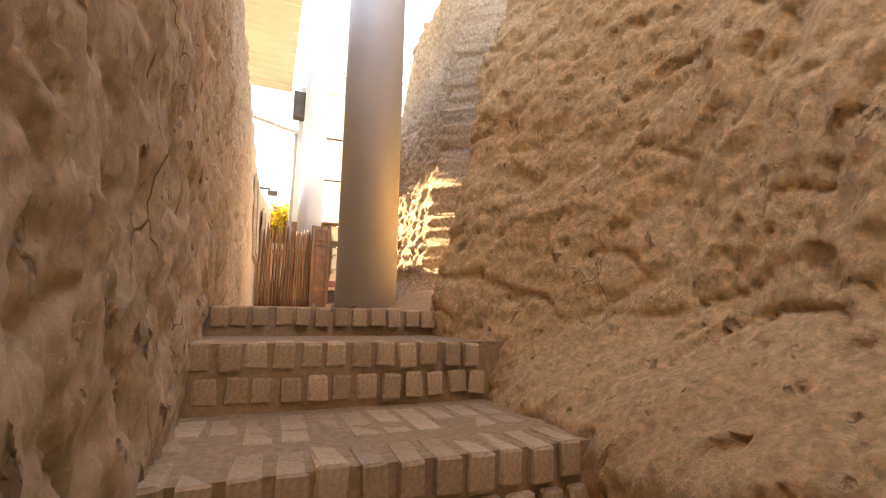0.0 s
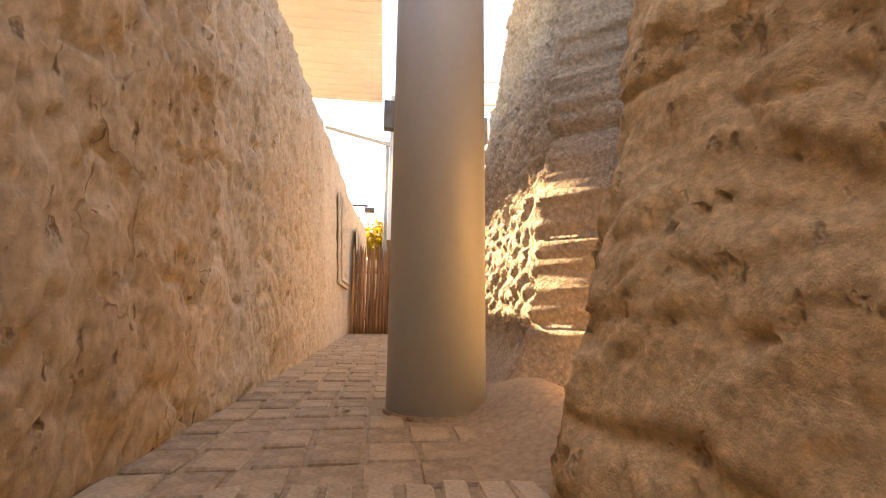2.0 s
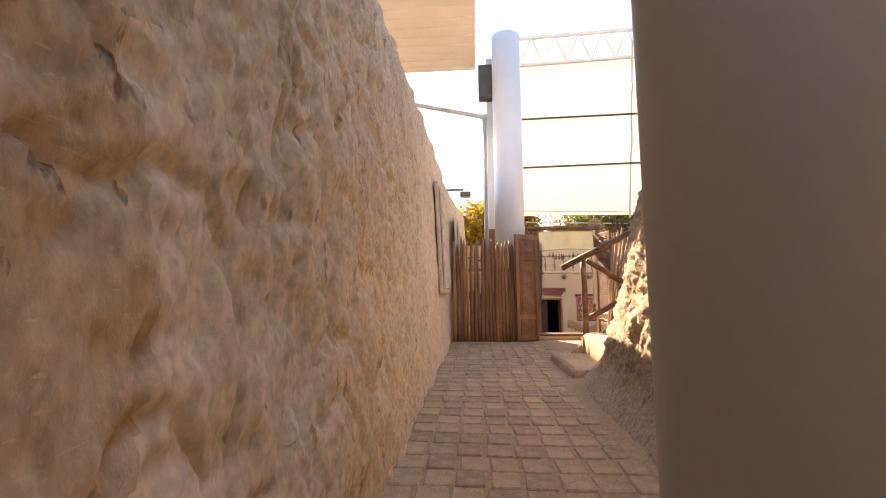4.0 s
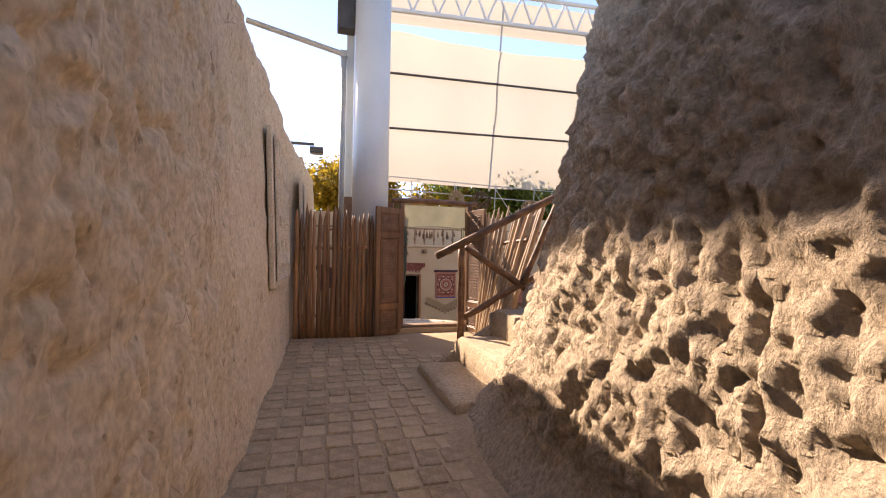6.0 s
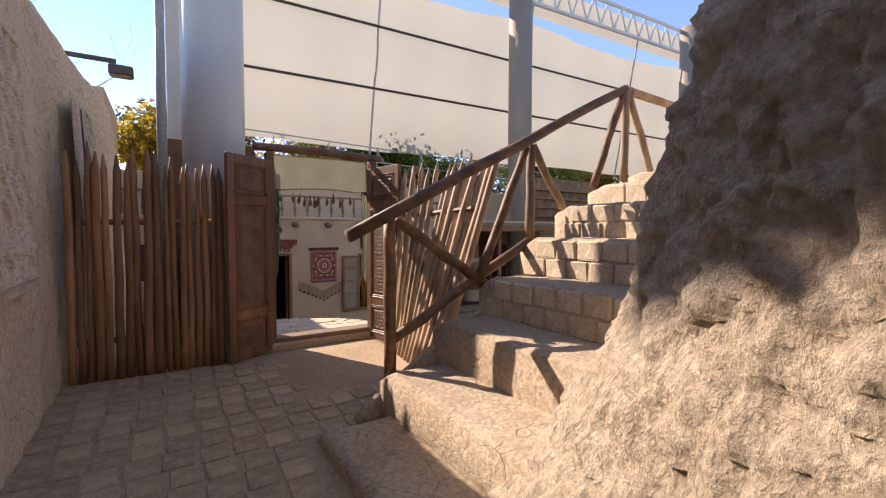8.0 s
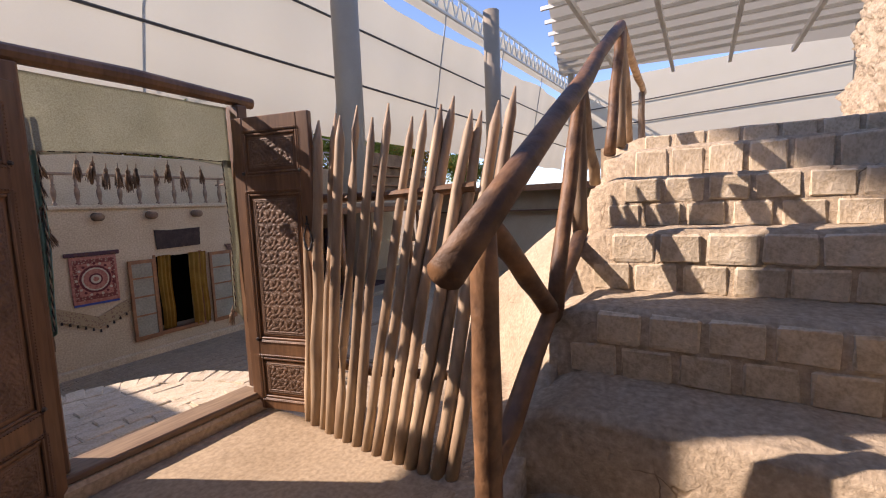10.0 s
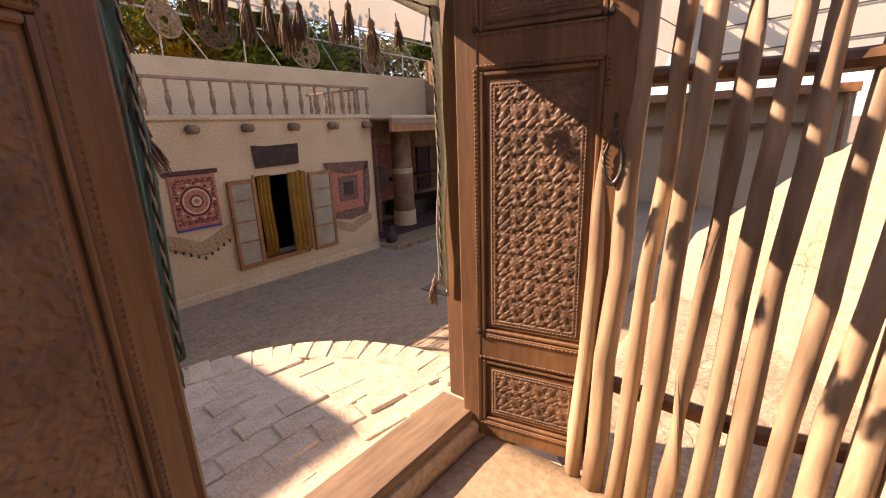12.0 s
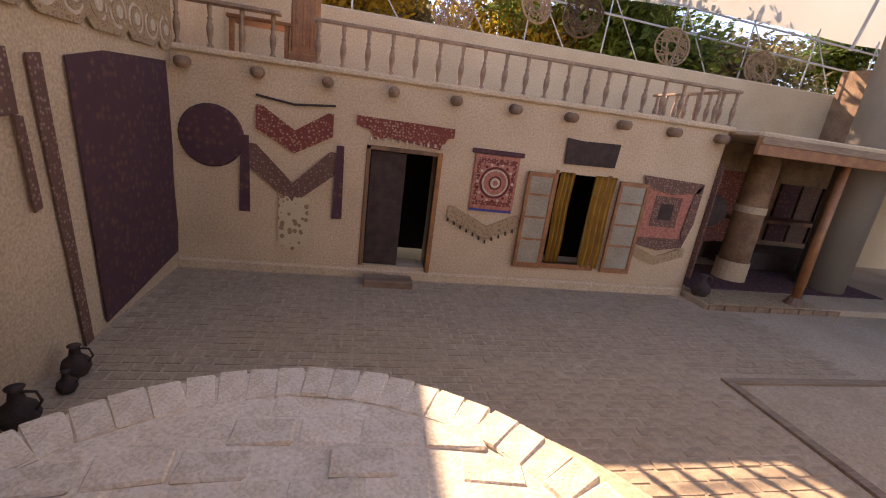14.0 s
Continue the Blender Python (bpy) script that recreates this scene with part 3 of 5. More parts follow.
part("downpipe", tube([(0, 0, -0.2), (0, 0, 5.2)], 0.05, 12), STEEL, g, smooth=True)
part("bracket", box(-0.06, 0.06, -0.06, 0.06, 5.15, 5.27, bevel=0.005), STEEL, g)
part("arm", tube([(0, 0, 5.21), (-1.7, 0.05, 5.62)], 0.05, 10), STEEL, g)
part("rain_head", box(-0.13, 0.2, -0.15, 0.1, 5.62, 6.45, bevel=0.02), DARKSTEEL, g, "dark boxy rain head")
part("back_plate", box(0.055, 0.20, 0.08, 0.16, 2.55, 6.72, bevel=0.008), COLUMN, g, "flat pale steel plate")
part("lower_plate", box(0.05, 0.205, 0.075, 0.165, -0.2, 2.55, bevel=0.008), RUSTED, g, "rust-brown lower plate")
tagged(g, "grey steel downpipe with slanting arm beside a column", "downpipe")

# far roof on the other side of the dig
rf = empty("far_roof", pose(0, 0, 0))
bm = bmesh.new()
vs = [bm.verts.new(p) for p in ((15, 12.2, 8.8), (26, 14.8, 8.8), (30, -6, 8.8), (15, -6, 9.4))]
bm.faces.new(vs)
part("deck", bm, NET, rf, "pale translucent corrugated sheet")
for i in range(9):
    x = 15.3 + i * 1.3
    part("purlin", box(x, x + 0.1, -6, 12.2 + (x - 13) * 0.19, 8.62, 8.76), ROOFWHITE, rf)
for i in range(7):
    y = -4 + i * 2.6
    part("rafter", box(15, 28, y, y + 0.16, 8.40, 8.60), ROOFWHITE, rf)
for x, y in ((25.5, 14.0), (25.5, 2.0)):
    part("post", box(x - 0.15, x + 0.15, y - 0.15, y + 0.15, -1.1, 8.6), STEEL, rf)
tagged(rf, "far pale corrugated shelter roof on steel purlins", "shelter roof")


# ---- shade cloth ----
def cloth_screen():
    e = empty("shade_screen", pose(0, 20, 0))
    bm = bmesh.new()
    us, vs = span(1.1, 47, 0.5), span(0, 1, 0.1)
    grid = []
    for v in vs:
        row = []
        for x in us:
            sag = 0.22 * math.sin((x - 1.1) * 0.9)
            z0, z1 = 4.45 + 0.2 * sag + 0.008 * x, 10.0 + 0.03 * x - 0.5 * abs(math.sin((x - 2) * 0.28)) * 0.7
            row.append(bm.verts.new((x, 0.55 - 1.3 * v + 0.1 * math.sin(v * 9) + 0.05 * math.sin(x * 2), z0 + v * (z1 - z0))))
        grid.append(row)
    for a, b in zip(grid, grid[1:]):
        for i in range(len(us) - 1):
            bm.faces.new((a[i], a[i + 1], b[i + 1], b[i]))
    part("cloth", bm, NET, e, "sun-lit translucent cream shade cloth", True)
    for v, z in ((0.38, 6.55), (0.72, 8.55)):
        part("cable", tube([(1.1, 0.42 - 1.3 * v, z - 0.05), (47, 0.42 - 1.3 * v, z + 0.6)], 0.045, 6), DARKSTEEL, e)
    for x in (6.25, 13.2, 20.5, 28, 36):
        part("strut", tube([(x, 0.35, 4.3), (x + 0.05, -0.95, 11.6)], 0.04, 6), STEEL, e)
    bm = bmesh.new()
    for z in (10.7, 11.9):
        add_tube(bm, [(0.6, -0.9, z), (47, -0.9, z + 1.6)], 0.09, 8)
    for i in range(46):
        x = 0.6 + i
        k = x * 0.0345
        add_tube(bm, [(x, -0.9, 10.7 + k), (x + 0.5, -0.9, 11.9 + k)], 0.045, 6)
        add_tube(bm, [(x + 0.5, -0.9, 11.9 + k), (x + 1, -0.9, 10.72 + k)], 0.045, 6)
    part("truss", bm, COLUMN, e, "zigzag steel truss along the top")
    bm = bmesh.new()
    vs = [bm.verts.new(p) for p in ((0.6, -0.5, 10.4), (47, -0.5, 12.0), (47, -0.5, 13.3), (0.6, -0.5, 11.9))]
    bm.faces.new(vs)
    part("upper_cloth", bm, NET, e, "cream cloth behind the truss")
    tagged(e, "huge cream shade-cloth screen stretched on cables under a steel truss", "shade screen")
    f = empty("shade_screen", pose(0, 0, 0))
    bm = bmesh.new()
    vs = [bm.verts.new(p) for p in ((47, 19.9, 4.6), (40, -10, 4.6), (40, -10, 12.4), (47, 19.2, 13.2))]
    bm.faces.new(vs)
    part("cloth", bm, NET, f, "yellowish shade cloth")
    for z in (6.5, 8.6, 10.5):
        part("cable", tube([(46.8, 19.5, z), (39.8, -10, z)], 0.06, 6), DARKSTEEL, f)
    tagged(f, "far yellowish shade-cloth screen closing the side", "shade screen")


cloth_screen()


# ---- picket fences ----
def picket(base, top, r, seed):
    rnd = random.Random(seed)
    b, t = Vector(base), Vector(top)
    n = 6
    pts, rad = [], []
    for i in range(n + 1):
        k = i / n * 0.93
        w = Vector((rnd.uniform(-1, 1), rnd.uniform(-1, 1), 0)) * 0.008
        pts.append(b.lerp(t, k) + (w if 0 < i else Vector()))
        rad.append(r * (1.08 - 0.22 * k) * rnd.uniform(0.94, 1.06))
    pts.append(t)
    rad.append(0.006)
    return tube(pts, rad, 10, wobble=0.06, seed=seed)


rnd = random.Random(11)
fence = empty("picket_fence", pose(-0.25, 10.27, 0.1))
x = -0.86
i = 0
while x < 0.40:
    r = rnd.uniform(0.027, 0.041)
    lean = rnd.uniform(-0.03, 0.03)
    part("picket", picket((x + 0.25, rnd.uniform(-0.02, 0.02), -0.05), (x + 0.25 + lean, rnd.uniform(-0.03, 0.03), rnd.uniform(1.98, 2.17)), r, 100 + i), WOODPOLE, fence, smooth=True)
    x += 2 * r + rnd.uniform(0.0, 0.012)
    i += 1
for z in (0.35, 1.45):
    part("rail", tube([(-0.62, 0.06, z), (0.62, 0.06, z + 0.02)], 0.028, 8), WOODPOLE, fence)
tagged(fence, "fence of dark varnished sharpened poles against the mud wall", "fence")

fence2 = empty("picket_fence", pose(2.0, 9.4, 0.05))
n = 15
for i in range(n):
    s = i / (n - 1)
    bx = 2.09 - 0.17 * math.sin(s * math.pi * 0.62) + 0.05 * s
    by = 9.98 - 1.20 * s
    tx, ty = 2.2 + 0.46 * s + rnd.uniform(-0.04, 0.04), 9.92 - 1.34 * s + rnd.uniform(-0.035, 0.035)
    part("picket", picket((bx - 2.0, by - 9.4, -0.06), (tx - 2.0, ty - 9.4, rnd.uniform(2.12, 2.28)), rnd.uniform(0.029, 0.04), 300 + i), PALEPOLE, fence2, smooth=True)
for z, dx in ((0.5, 0.12), (1.62, 0.30)):
    part("rail", tube([(0.12 + dx * 0.4, 0.6, z), (0.02 + dx, 0.0, z), (0.14 + dx, -0.62, z + 0.03)], 0.032, 8), WOODPOLE, fence2)
tagged(fence2, "fence of sun-bleached sharpened poles beside the carved door", "fence")


# ---- doorway ----
def zigzag(bm, a, b, w, n, up, proud):
    """A carved bead: a row of small wedges from a to b."""
    a, b = Vector(a), Vector(b)
    d = (b - a) / n
    side = d.cross(Vector(up)).normalized() * w
    up = Vector(up) * proud
    for i in range(n):
        p = a + d * i
        q = [bm.verts.new(c) for c in (p - side, p + d * 0.9 - side, p + d * 0.45 + side, p + d * 0.45 + up)]
        for f in ((0, 1, 3), (1, 2, 3), (2, 0, 3)):
            bm.faces.new([q[k] for k in f])


def carved_panel(w, h, cell, deep):
    """Interlaced rosettes and leaves cut into a board, in the xz plane, facing -y."""
    nx, nz = max(24, int(w / 0.0036)), max(24, int(h / 0.0036))
    bm = bmesh.new()
    rows = []
    kx = max(1, round(w / cell))
    kz = max(1, round(h / cell))
    for j in range(nz + 1):
        row = []
        for i in range(nx + 1):
            x, z = w * i / nx, h * j / nz
            e = min(x, w - x, z, h - z)
            if e < 0.022:
                d = deep * (0.9 if 0.004 < e < 0.010 or e > 0.018 else 0.3)
                if 0.010 <= e <= 0.018:
                    d = deep * (0.25 + 0.6 * (math.sin((x + z) * 2 * math.pi / 0.014) > 0))
            else:
                u, v = (x / w) * kx * math.pi, (z / h) * kz * math.pi
                a = math.sin(u) * math.sin(v)
                b2 = math.sin(2 * u + 1.2 * math.sin(v)) * math.cos(2 * v + 1.2 * math.sin(u))
                c = math.cos(4 * u) * math.cos(4 * v)
                s = 0.55 * b2 + 0.45 * a * c + 0.35 * math.cos(u + v) * math.cos(u - v)
                s += 0.25 * noise.noise((x * 60, z * 60, 2))
                d = deep * (0.5 + 0.5 * math.tanh(5.0 * s))
            row.append(bm.verts.new((x - w / 2, -d, z)))
        rows.append(row)
    for a, b in zip(rows, rows[1:]):
        for i in range(nx):
            bm.faces.new((a[i], a[i + 1], b[i + 1], b[i]))
    return bm


def door_leaf(name, m, w, h, ring, label, flip=1):
    """A leaf in its own xz plane from x = 0 (hinge) to w; both faces are panelled and the carved one faces -y."""
    e = empty(name, m)
    t = 0.024
    for a, b in ((0, 0.095), (w - 0.095, w)):
        part("stile", box(a, b, -t, t, 0, h, bevel=0.006), DARKWOOD, e)
    rails = ((0, 0.085), (0.40, 0.53), (1.60, 1.73), (h - 0.11, h))
    for a, b in rails:
        part("rail", box(0.095, w - 0.095, -t + 0.002, t - 0.002, a, b, bevel=0.005), DARKWOOD, e)
    pw = w - 0.19
    for k in range(3):
        z0, z1 = rails[k][1], rails[k + 1][0]
        pn = part("panel", box(0.095, w - 0.095, -0.008, 0.008, z0, z1), DARKWOOD, e)
        ph, pv = pw - 0.085, z1 - z0 - 0.085
        bm = carved_panel(ph, pv, 0.05, 0.0045)
        bmesh.ops.transform(bm, matrix=pose(w / 2, -0.014, z0 + 0.043), verts=bm.verts)
        part("carving", bm, CARVED, pn, "dusty carved rosette relief")
        part("field", box(w / 2 - ph / 2 - 0.012, w / 2 + ph / 2 + 0.012, -0.0135, -0.008, z0 + 0.031, z1 - 0.031, bevel=0.003), DARKWOOD, pn)
        bm = bmesh.new()
        for s in (-1, 1):
            add_box(bm, w / 2 + s * (pw / 2 - 0.010) - 0.008, w / 2 + s * (pw / 2 - 0.010) + 0.008, -0.0225, -0.008, z0 + 0.003, z1 - 0.003, bevel=0.004)
        for zz in (z0 + 0.012, z1 - 0.012):
            add_box(bm, 0.116, w - 0.116, -0.022, -0.008, zz - 0.008, zz + 0.008, bevel=0.004)
        part("moulding", bm, DARKWOOD, pn)
        bm = bmesh.new()
        nz = max(8, int((z1 - z0) / 0.016))
        for xx in (0.082, w - 0.082):
            zigzag(bm, (xx, -t - 0.0005, z0 - 0.01), (xx, -t - 0.0005, z1 + 0.01), 0.006, nz, (0, -1, 0), 0.006)
        for zz in (z0 - 0.014, z1 + 0.014):
            zigzag(bm, (0.085, -t - 0.0005, zz), (w - 0.085, -t - 0.0005, zz), 0.006, int(pw / 0.016), (0, -1, 0), 0.006)
        ob = part("beading", bm, DARKWOOD, pn)
        ob["kind"] = "stuff"
    for zz in (0.46, 1.665):
        for xx in (0.085, w - 0.085):
            part("stud", tube([(xx, -t, zz + 0.075), (xx, -t - 0.014, zz + 0.075)], [0.014, 0.008], 6), IRON, e, "dark iron stud")
    if ring:
        rg = part("knocker", tube([(w - 0.05 + 0.031 * math.sin(a) * (1 - 0.55 * max(0, math.cos(a))), -t - 0.014, 1.30 + 0.085 * math.cos(a) - 0.02) for a in [0.35 + (2 * math.pi - 0.7) * k / 20 for k in range(21)]], [0.004 + 0.005 * math.sin(math.pi * k / 20) for k in range(21)], 8), IRON, e, "hammered iron ring knocker", True)
        part("hasp", tube([(w - 0.05, -t, 1.37), (w - 0.05, -t - 0.026, 1.375)], 0.009, 8), IRON, rg)
        part("chain_link", tube([(w - 0.05, -t - 0.012, 1.375), (w - 0.05, -t - 0.014, 1.43)], 0.006, 8), IRON, rg)
    return tagged(e, label, "door")


H_LEAF = 2.13
yaw_r = math.degrees(math.atan2(9.98 - 10.52, 2.17 - 2.05))
door_leaf("door_leaf", pose(2.05, 10.50, 0.13, 0, 0, yaw_r), 0.64, H_LEAF, True, "open carved walnut door leaf with iron ring knocker, sunlit")
yaw_l = math.degrees(math.atan2(10.12 - 10.47, 0.40 - 0.90))
ll = door_leaf("door_leaf", pose(0.87, 10.46, 0.13, 0, 0, yaw_l) @ Matrix.Diagonal((1, -1, 1, 1)), 0.60, H_LEAF, False, "open dark carved door leaf folded against the pole fence")

frame_ob = empty("door_frame", pose(1.45, 10.55, 0.1))
part("jamb", box(-0.62, -0.535, -0.07, 0.07, 0.15, 2.27, bevel=0.008), DARKWOOD, frame_ob)
part("jamb", box(0.63, 0.71, -0.07, 0.07, 0.15, 2.27, bevel=0.008), DARKWOOD, frame_ob)
part("lintel", tube([(-0.75, 0, 2.32), (0, 0.0, 2.33), (0.80, 0, 2.31)], [0.045, 0.05, 0.04], 10), DARKWOOD, frame_ob)
part("sill", box(-0.58, 0.64, -0.10, 0.12, 0.10, 0.145, bevel=0.01), SILLWOOD, frame_ob, "worn pale sill board")
tagged(frame_ob, "dark wooden door frame with a round pole lintel and worn sill", "door frame")
bm = box(0.34, 2.12, 10.42, 10.72, -1.1, 0.197, bevel=0.02)
setting(link("threshold", bm, SMOOTH), "mud-plastered raised threshold under the doorway", "threshold")

# curtain in the doorway
cur = empty("door_curtain", pose(1.45, 10.59, 0))


def drape(x0, x1, z0f, z1, fold, amp, thick=0.006):
    bm = bmesh.new()
    nu, nv = 44, 18
    rows = []
    for j in range(nv + 1):
        row = []
        for i in range(nu + 1):
            u = i / nu
            x = x0 + (x1 - x0) * u
            z0 = z0f(u)
            z = z0 + (z1 - z0) * j / nv
            row.append(bm.verts.new((x + 0.01 * math.sin(z * 5), amp * math.sin(u * fold) * (1 - 0.5 * j / nv) + 0.01 * noise.noise((x * 5, z * 4, 1)), z)))
        rows.append(row)
    for a, b in zip(rows, rows[1:]):
        for i in range(nu):
            bm.faces.new((a[i], a[i + 1], b[i + 1], b[i]))
    bmesh.ops.solidify(bm, geom=bm.faces[:], thickness=thick)
    return bm


part("valance", drape(-0.53, 0.625, lambda u: 1.93 + 0.05 * math.sin(math.pi * u), 2.36, 9, 0.012), CLOTHGREY, cur, "plain sage-grey cotton valance", True)
part("side_drape", drape(-0.532, -0.475, lambda u: 1.0 - 0.12 * (1 - u), 1.96, 12, 0.02), TEAL, cur, "teal satin side drape", True)
part("side_drape", drape(0.555, 0.627, lambda u: 0.88 - 0.1 * u, 1.98, 9, 0.012), CLOTHGREY, cur, "sage-grey side drape", True)


def cord(points, parent):
    """A twisted two-colour cord along points."""
    pts = [Vector(p) for p in points]
    fine = []
    for a, b in zip(pts, pts[1:]):
        k = max(2, int((b - a).length / 0.008))
        fine += [a.lerp(b, i / k) for i in range(k)]
    fine.append(pts[-1])
    for s, material in ((0, ROPEDARK), (math.pi, ROPELIGHT)):
        path = [p + Vector((math.cos(i * 0.75 + s), math.sin(i * 0.75 + s), 0)) * 0.0028 for i, p in enumerate(fine)]
        part("cord", tube(path, 0.0032, 5), material, parent)


cord([(-0.47, -0.01, 1.95), (-0.48, -0.015, 1.5), (-0.50, -0.012, 1.0)], cur)
cord([(0.545, -0.01, 1.97), (0.56, -0.015, 1.4), (0.55, -0.012, 0.90)], cur)
cord([(-0.47, -0.014, 1.955), (-0.1, -0.016, 1.975), (0.1, -0.016, 1.98), (0.545, -0.014, 1.965)], cur)
tagged(cur, "sage and teal door curtain edged with braided cord", "curtain")

tass = bmesh.new()
rnd = random.Random(21)
add_tube(tass, [(0, 0, 0), (0, 0, -0.025), (0, 0, -0.036), (0, 0, -0.048), (0, 0, -0.056)], [0.0025, 0.003, 0.012, 0.011, 0.007], 8)
for i in range(26):
    a, q = rnd.uniform(0, 6.28), math.sqrt(rnd.random())
    r0, r1, zz = 0.008 * q, 0.021 * q + rnd.uniform(-0.004, 0.004), -0.13 - rnd.uniform(-0.02, 0.025)
    add_tube(tass, [(r0 * math.cos(a), r0 * math.sin(a), -0.05), (r1 * 0.8 * math.cos(a), r1 * 0.8 * math.sin(a), -0.085), (r1 * math.cos(a + 0.2), r1 * math.sin(a + 0.2), zz)], [0.0035, 0.0032, 0.002], 4)
TASS_ME = link("tassel", tass, TASSEL, None, smooth=True)
TASS_ME.matrix_world = pose(1.45 - 0.30, 10.615, 1.955)
tagged(TASS_ME, "brown and cream woollen tassel hanging from the door curtain", "tassel", "tassels on the door curtain")
rnd = random.Random(5)
for i, x in enumerate((-0.22, -0.16, -0.10, -0.05, 0.0, 0.10, 0.19, 0.27, 0.40)):
    copy_thing(TASS_ME, pose(1.45 + x, 10.612 + rnd.uniform(-0.01, 0.01), 1.965 + rnd.uniform(-0.05, 0.0), rnd.uniform(-8, 8), rnd.uniform(-8, 8), i * 40) @ Matrix.Scale(rnd.uniform(0.8, 1.15), 4))
for i in range(9):
    copy_thing(TASS_ME, pose(1.45 - 0.475 + rnd.uniform(-0.015, 0.012), 10.60 + rnd.uniform(-0.012, 0.012), 1.93 - i * 0.06, rnd.uniform(-12, 12), rnd.uniform(-22, 4), i * 50) @ Matrix.Scale(rnd.uniform(0.65, 0.9), 4))
for x, z in ((-0.50, 1.01), (0.55, 0.91)):
    copy_thing(TASS_ME, pose(1.45 + x, 10.615, z, 4, 5, 20) @ Matrix.Scale(1.0, 4))

reeds = empty("reed_bundle", pose(0.67, 10.98, 0.09))
rnd = random.Random(9)
for i in range(16):
    a, q = -0.11 + 0.22 * (i % 8) / 7, -0.06 + 0.10 * (i // 8)
    part("reed", tube([(a, q, 0), (a + rnd.uniform(-0.01, 0.01), q, 1.2), (a + rnd.uniform(-0.02, 0.02), q, 2.35)], [0.019, 0.018, 0.015], 8), ORANGEWOOD, reeds, smooth=True)
part("tie", box(-0.14, 0.14, -0.085, 0.07, 1.5, 1.53, bevel=0.004), ROPELIGHT, reeds)
tagged(reeds, "bundle of orange varnished reeds standing beside the doorway", "reed bundle")

# ---- outer stairs with log handrail ----
STAIR = ((0.69, 0.17), (1.18, 0.46), (1.65, 0.79), (2.11, 1.10), (2.58, 1.42), (3.02, 1.72), (3.49, 1.94), (4.0, 2.1))
stairs = empty("outer_stairs", pose(0.69, 7.5, 0.05))
for i, (x, z) in enumerate(STAIR):
    x1 = STAIR[i + 1][0] if i + 1 < len(STAIR) else 5.6
    y1 = 8.14 if i == 0 else 8.24

    def tread(u, v, x=x, x1=x1, z=z, y1=y1, i=i):
        xx = x + (x1 + 0.02 - x) * u
        yy = 5.5 + (y1 - 5.5) * v if i else 6.55 + (y1 - 6.55) * v
        r = 0.03 * (1 - sstep(0, 0.10, u)) + (0.06 * sstep(0.93, 1.0, v))
        return Vector((xx - 0.69, yy - 7.5, z - 0.05 - r + 0.012 * fbm((xx * 5, yy * 5, 3), 3)))

    ob = earth_mass("step", tread, span(0, 1, 0.05), span(0, 1, 0.02), lambda u, v, z=z: Vector((0, 0, -z - 0.1)), BANKMUD)
    ob.parent = stairs
rnd = random.Random(14)
riser_bricks = []
for q in range(5):
    bm = box(-0.010, 0.03, -0.105, 0.105, -0.065, 0.065, bevel=0.010)
    for v in bm.verts:
        v.co += Vector((rnd.uniform(-1, 1), rnd.uniform(-1, 1), rnd.uniform(-1, 1))) * 0.005
    me = bpy.data.meshes.new("brick")
    bm.to_mesh(me)
    bm.free()
    me.materials.append(LANDBRICK)
    riser_bricks.append(me)
for i, (x, z) in enumerate(STAIR[3:], 3):
    low = STAIR[i - 1][1]
    courses = 2 if z - low > 0.27 else 1
    hh = (z - low) / courses
    for c in range(courses):
        y = 5.7 + (0.11 if c else 0)
        while y < 8.1:
            share("brick", rnd.choice(riser_bricks), stairs, pose(x - 0.69 + rnd.uniform(-0.008, 0.004), y - 7.5, z - 0.05 - hh * (c + 0.5) - 0.012, rnd.uniform(-2, 2), 0, rnd.uniform(-2, 2)) @ Matrix.Diagonal((1, rnd.uniform(0.85, 1.0), hh / 0.145, 1)))
            y += 0.222
tagged(stairs, "worn mud-plastered brick stairs climbing beside the loess mass", "stairs")
bm = bmesh.new()
add_box(bm, 5.3, 9.0, 5.3, 8.6, -1.1, 2.16)
setting(link("upper_terrace", bm, DUSTY), "trodden earth terrace at the head of the stairs", "terrace")


def stair_line(x):
    return float(np.interp(x, [0.6, 0.69, 1.2, 4.0, 6], [0.0, 0.05, 0.46, 2.05, 2.1]))


def bank(u, v):
    x = 1.0 + u * 5.2
    y = 8.2 + v * 2.0
    h = stair_line(x) - 0.15 - 2.5 * max(0, y - 8.28) * (1.0 if x < 3 else max(0.35, 1 - (x - 3) * 0.35))
    z = max(0.06 + 0.02 * sstep(2.0, 3.5, x), h) + 0.06 * fbm((x * 2, y * 2, 6), 4)
    return Vector((x, y, z))


bk = earth_mass("earth_bank", bank, span(0, 1, 0.012), span(0, 1, 0.03), lambda u, v: Vector((0, 0, -1.3)), BANKMUD)
setting(bk, "smooth mud-plastered bank falling from the stairs to the fence", "bank")


def log(parent, a, b, r0, r1, seed, material=RAILWOOD, name="pole"):
    a, b = Vector(a), Vector(b)
    rnd2 = random.Random(seed)
    pts, rad = [], []
    for i in range(7):
        k = i / 6
        pts.append(a.lerp(b, k) + Vector((rnd2.uniform(-1, 1), rnd2.uniform(-1, 1), rnd2.uniform(-1, 1))) * (0.008 if 0 < i < 6 else 0))
        rad.append((r0 + (r1 - r0) * k) * rnd2.uniform(0.95, 1.05))
    return part(name, tube(pts, rad, 12, wobble=0.06, seed=seed), material, parent, smooth=True)


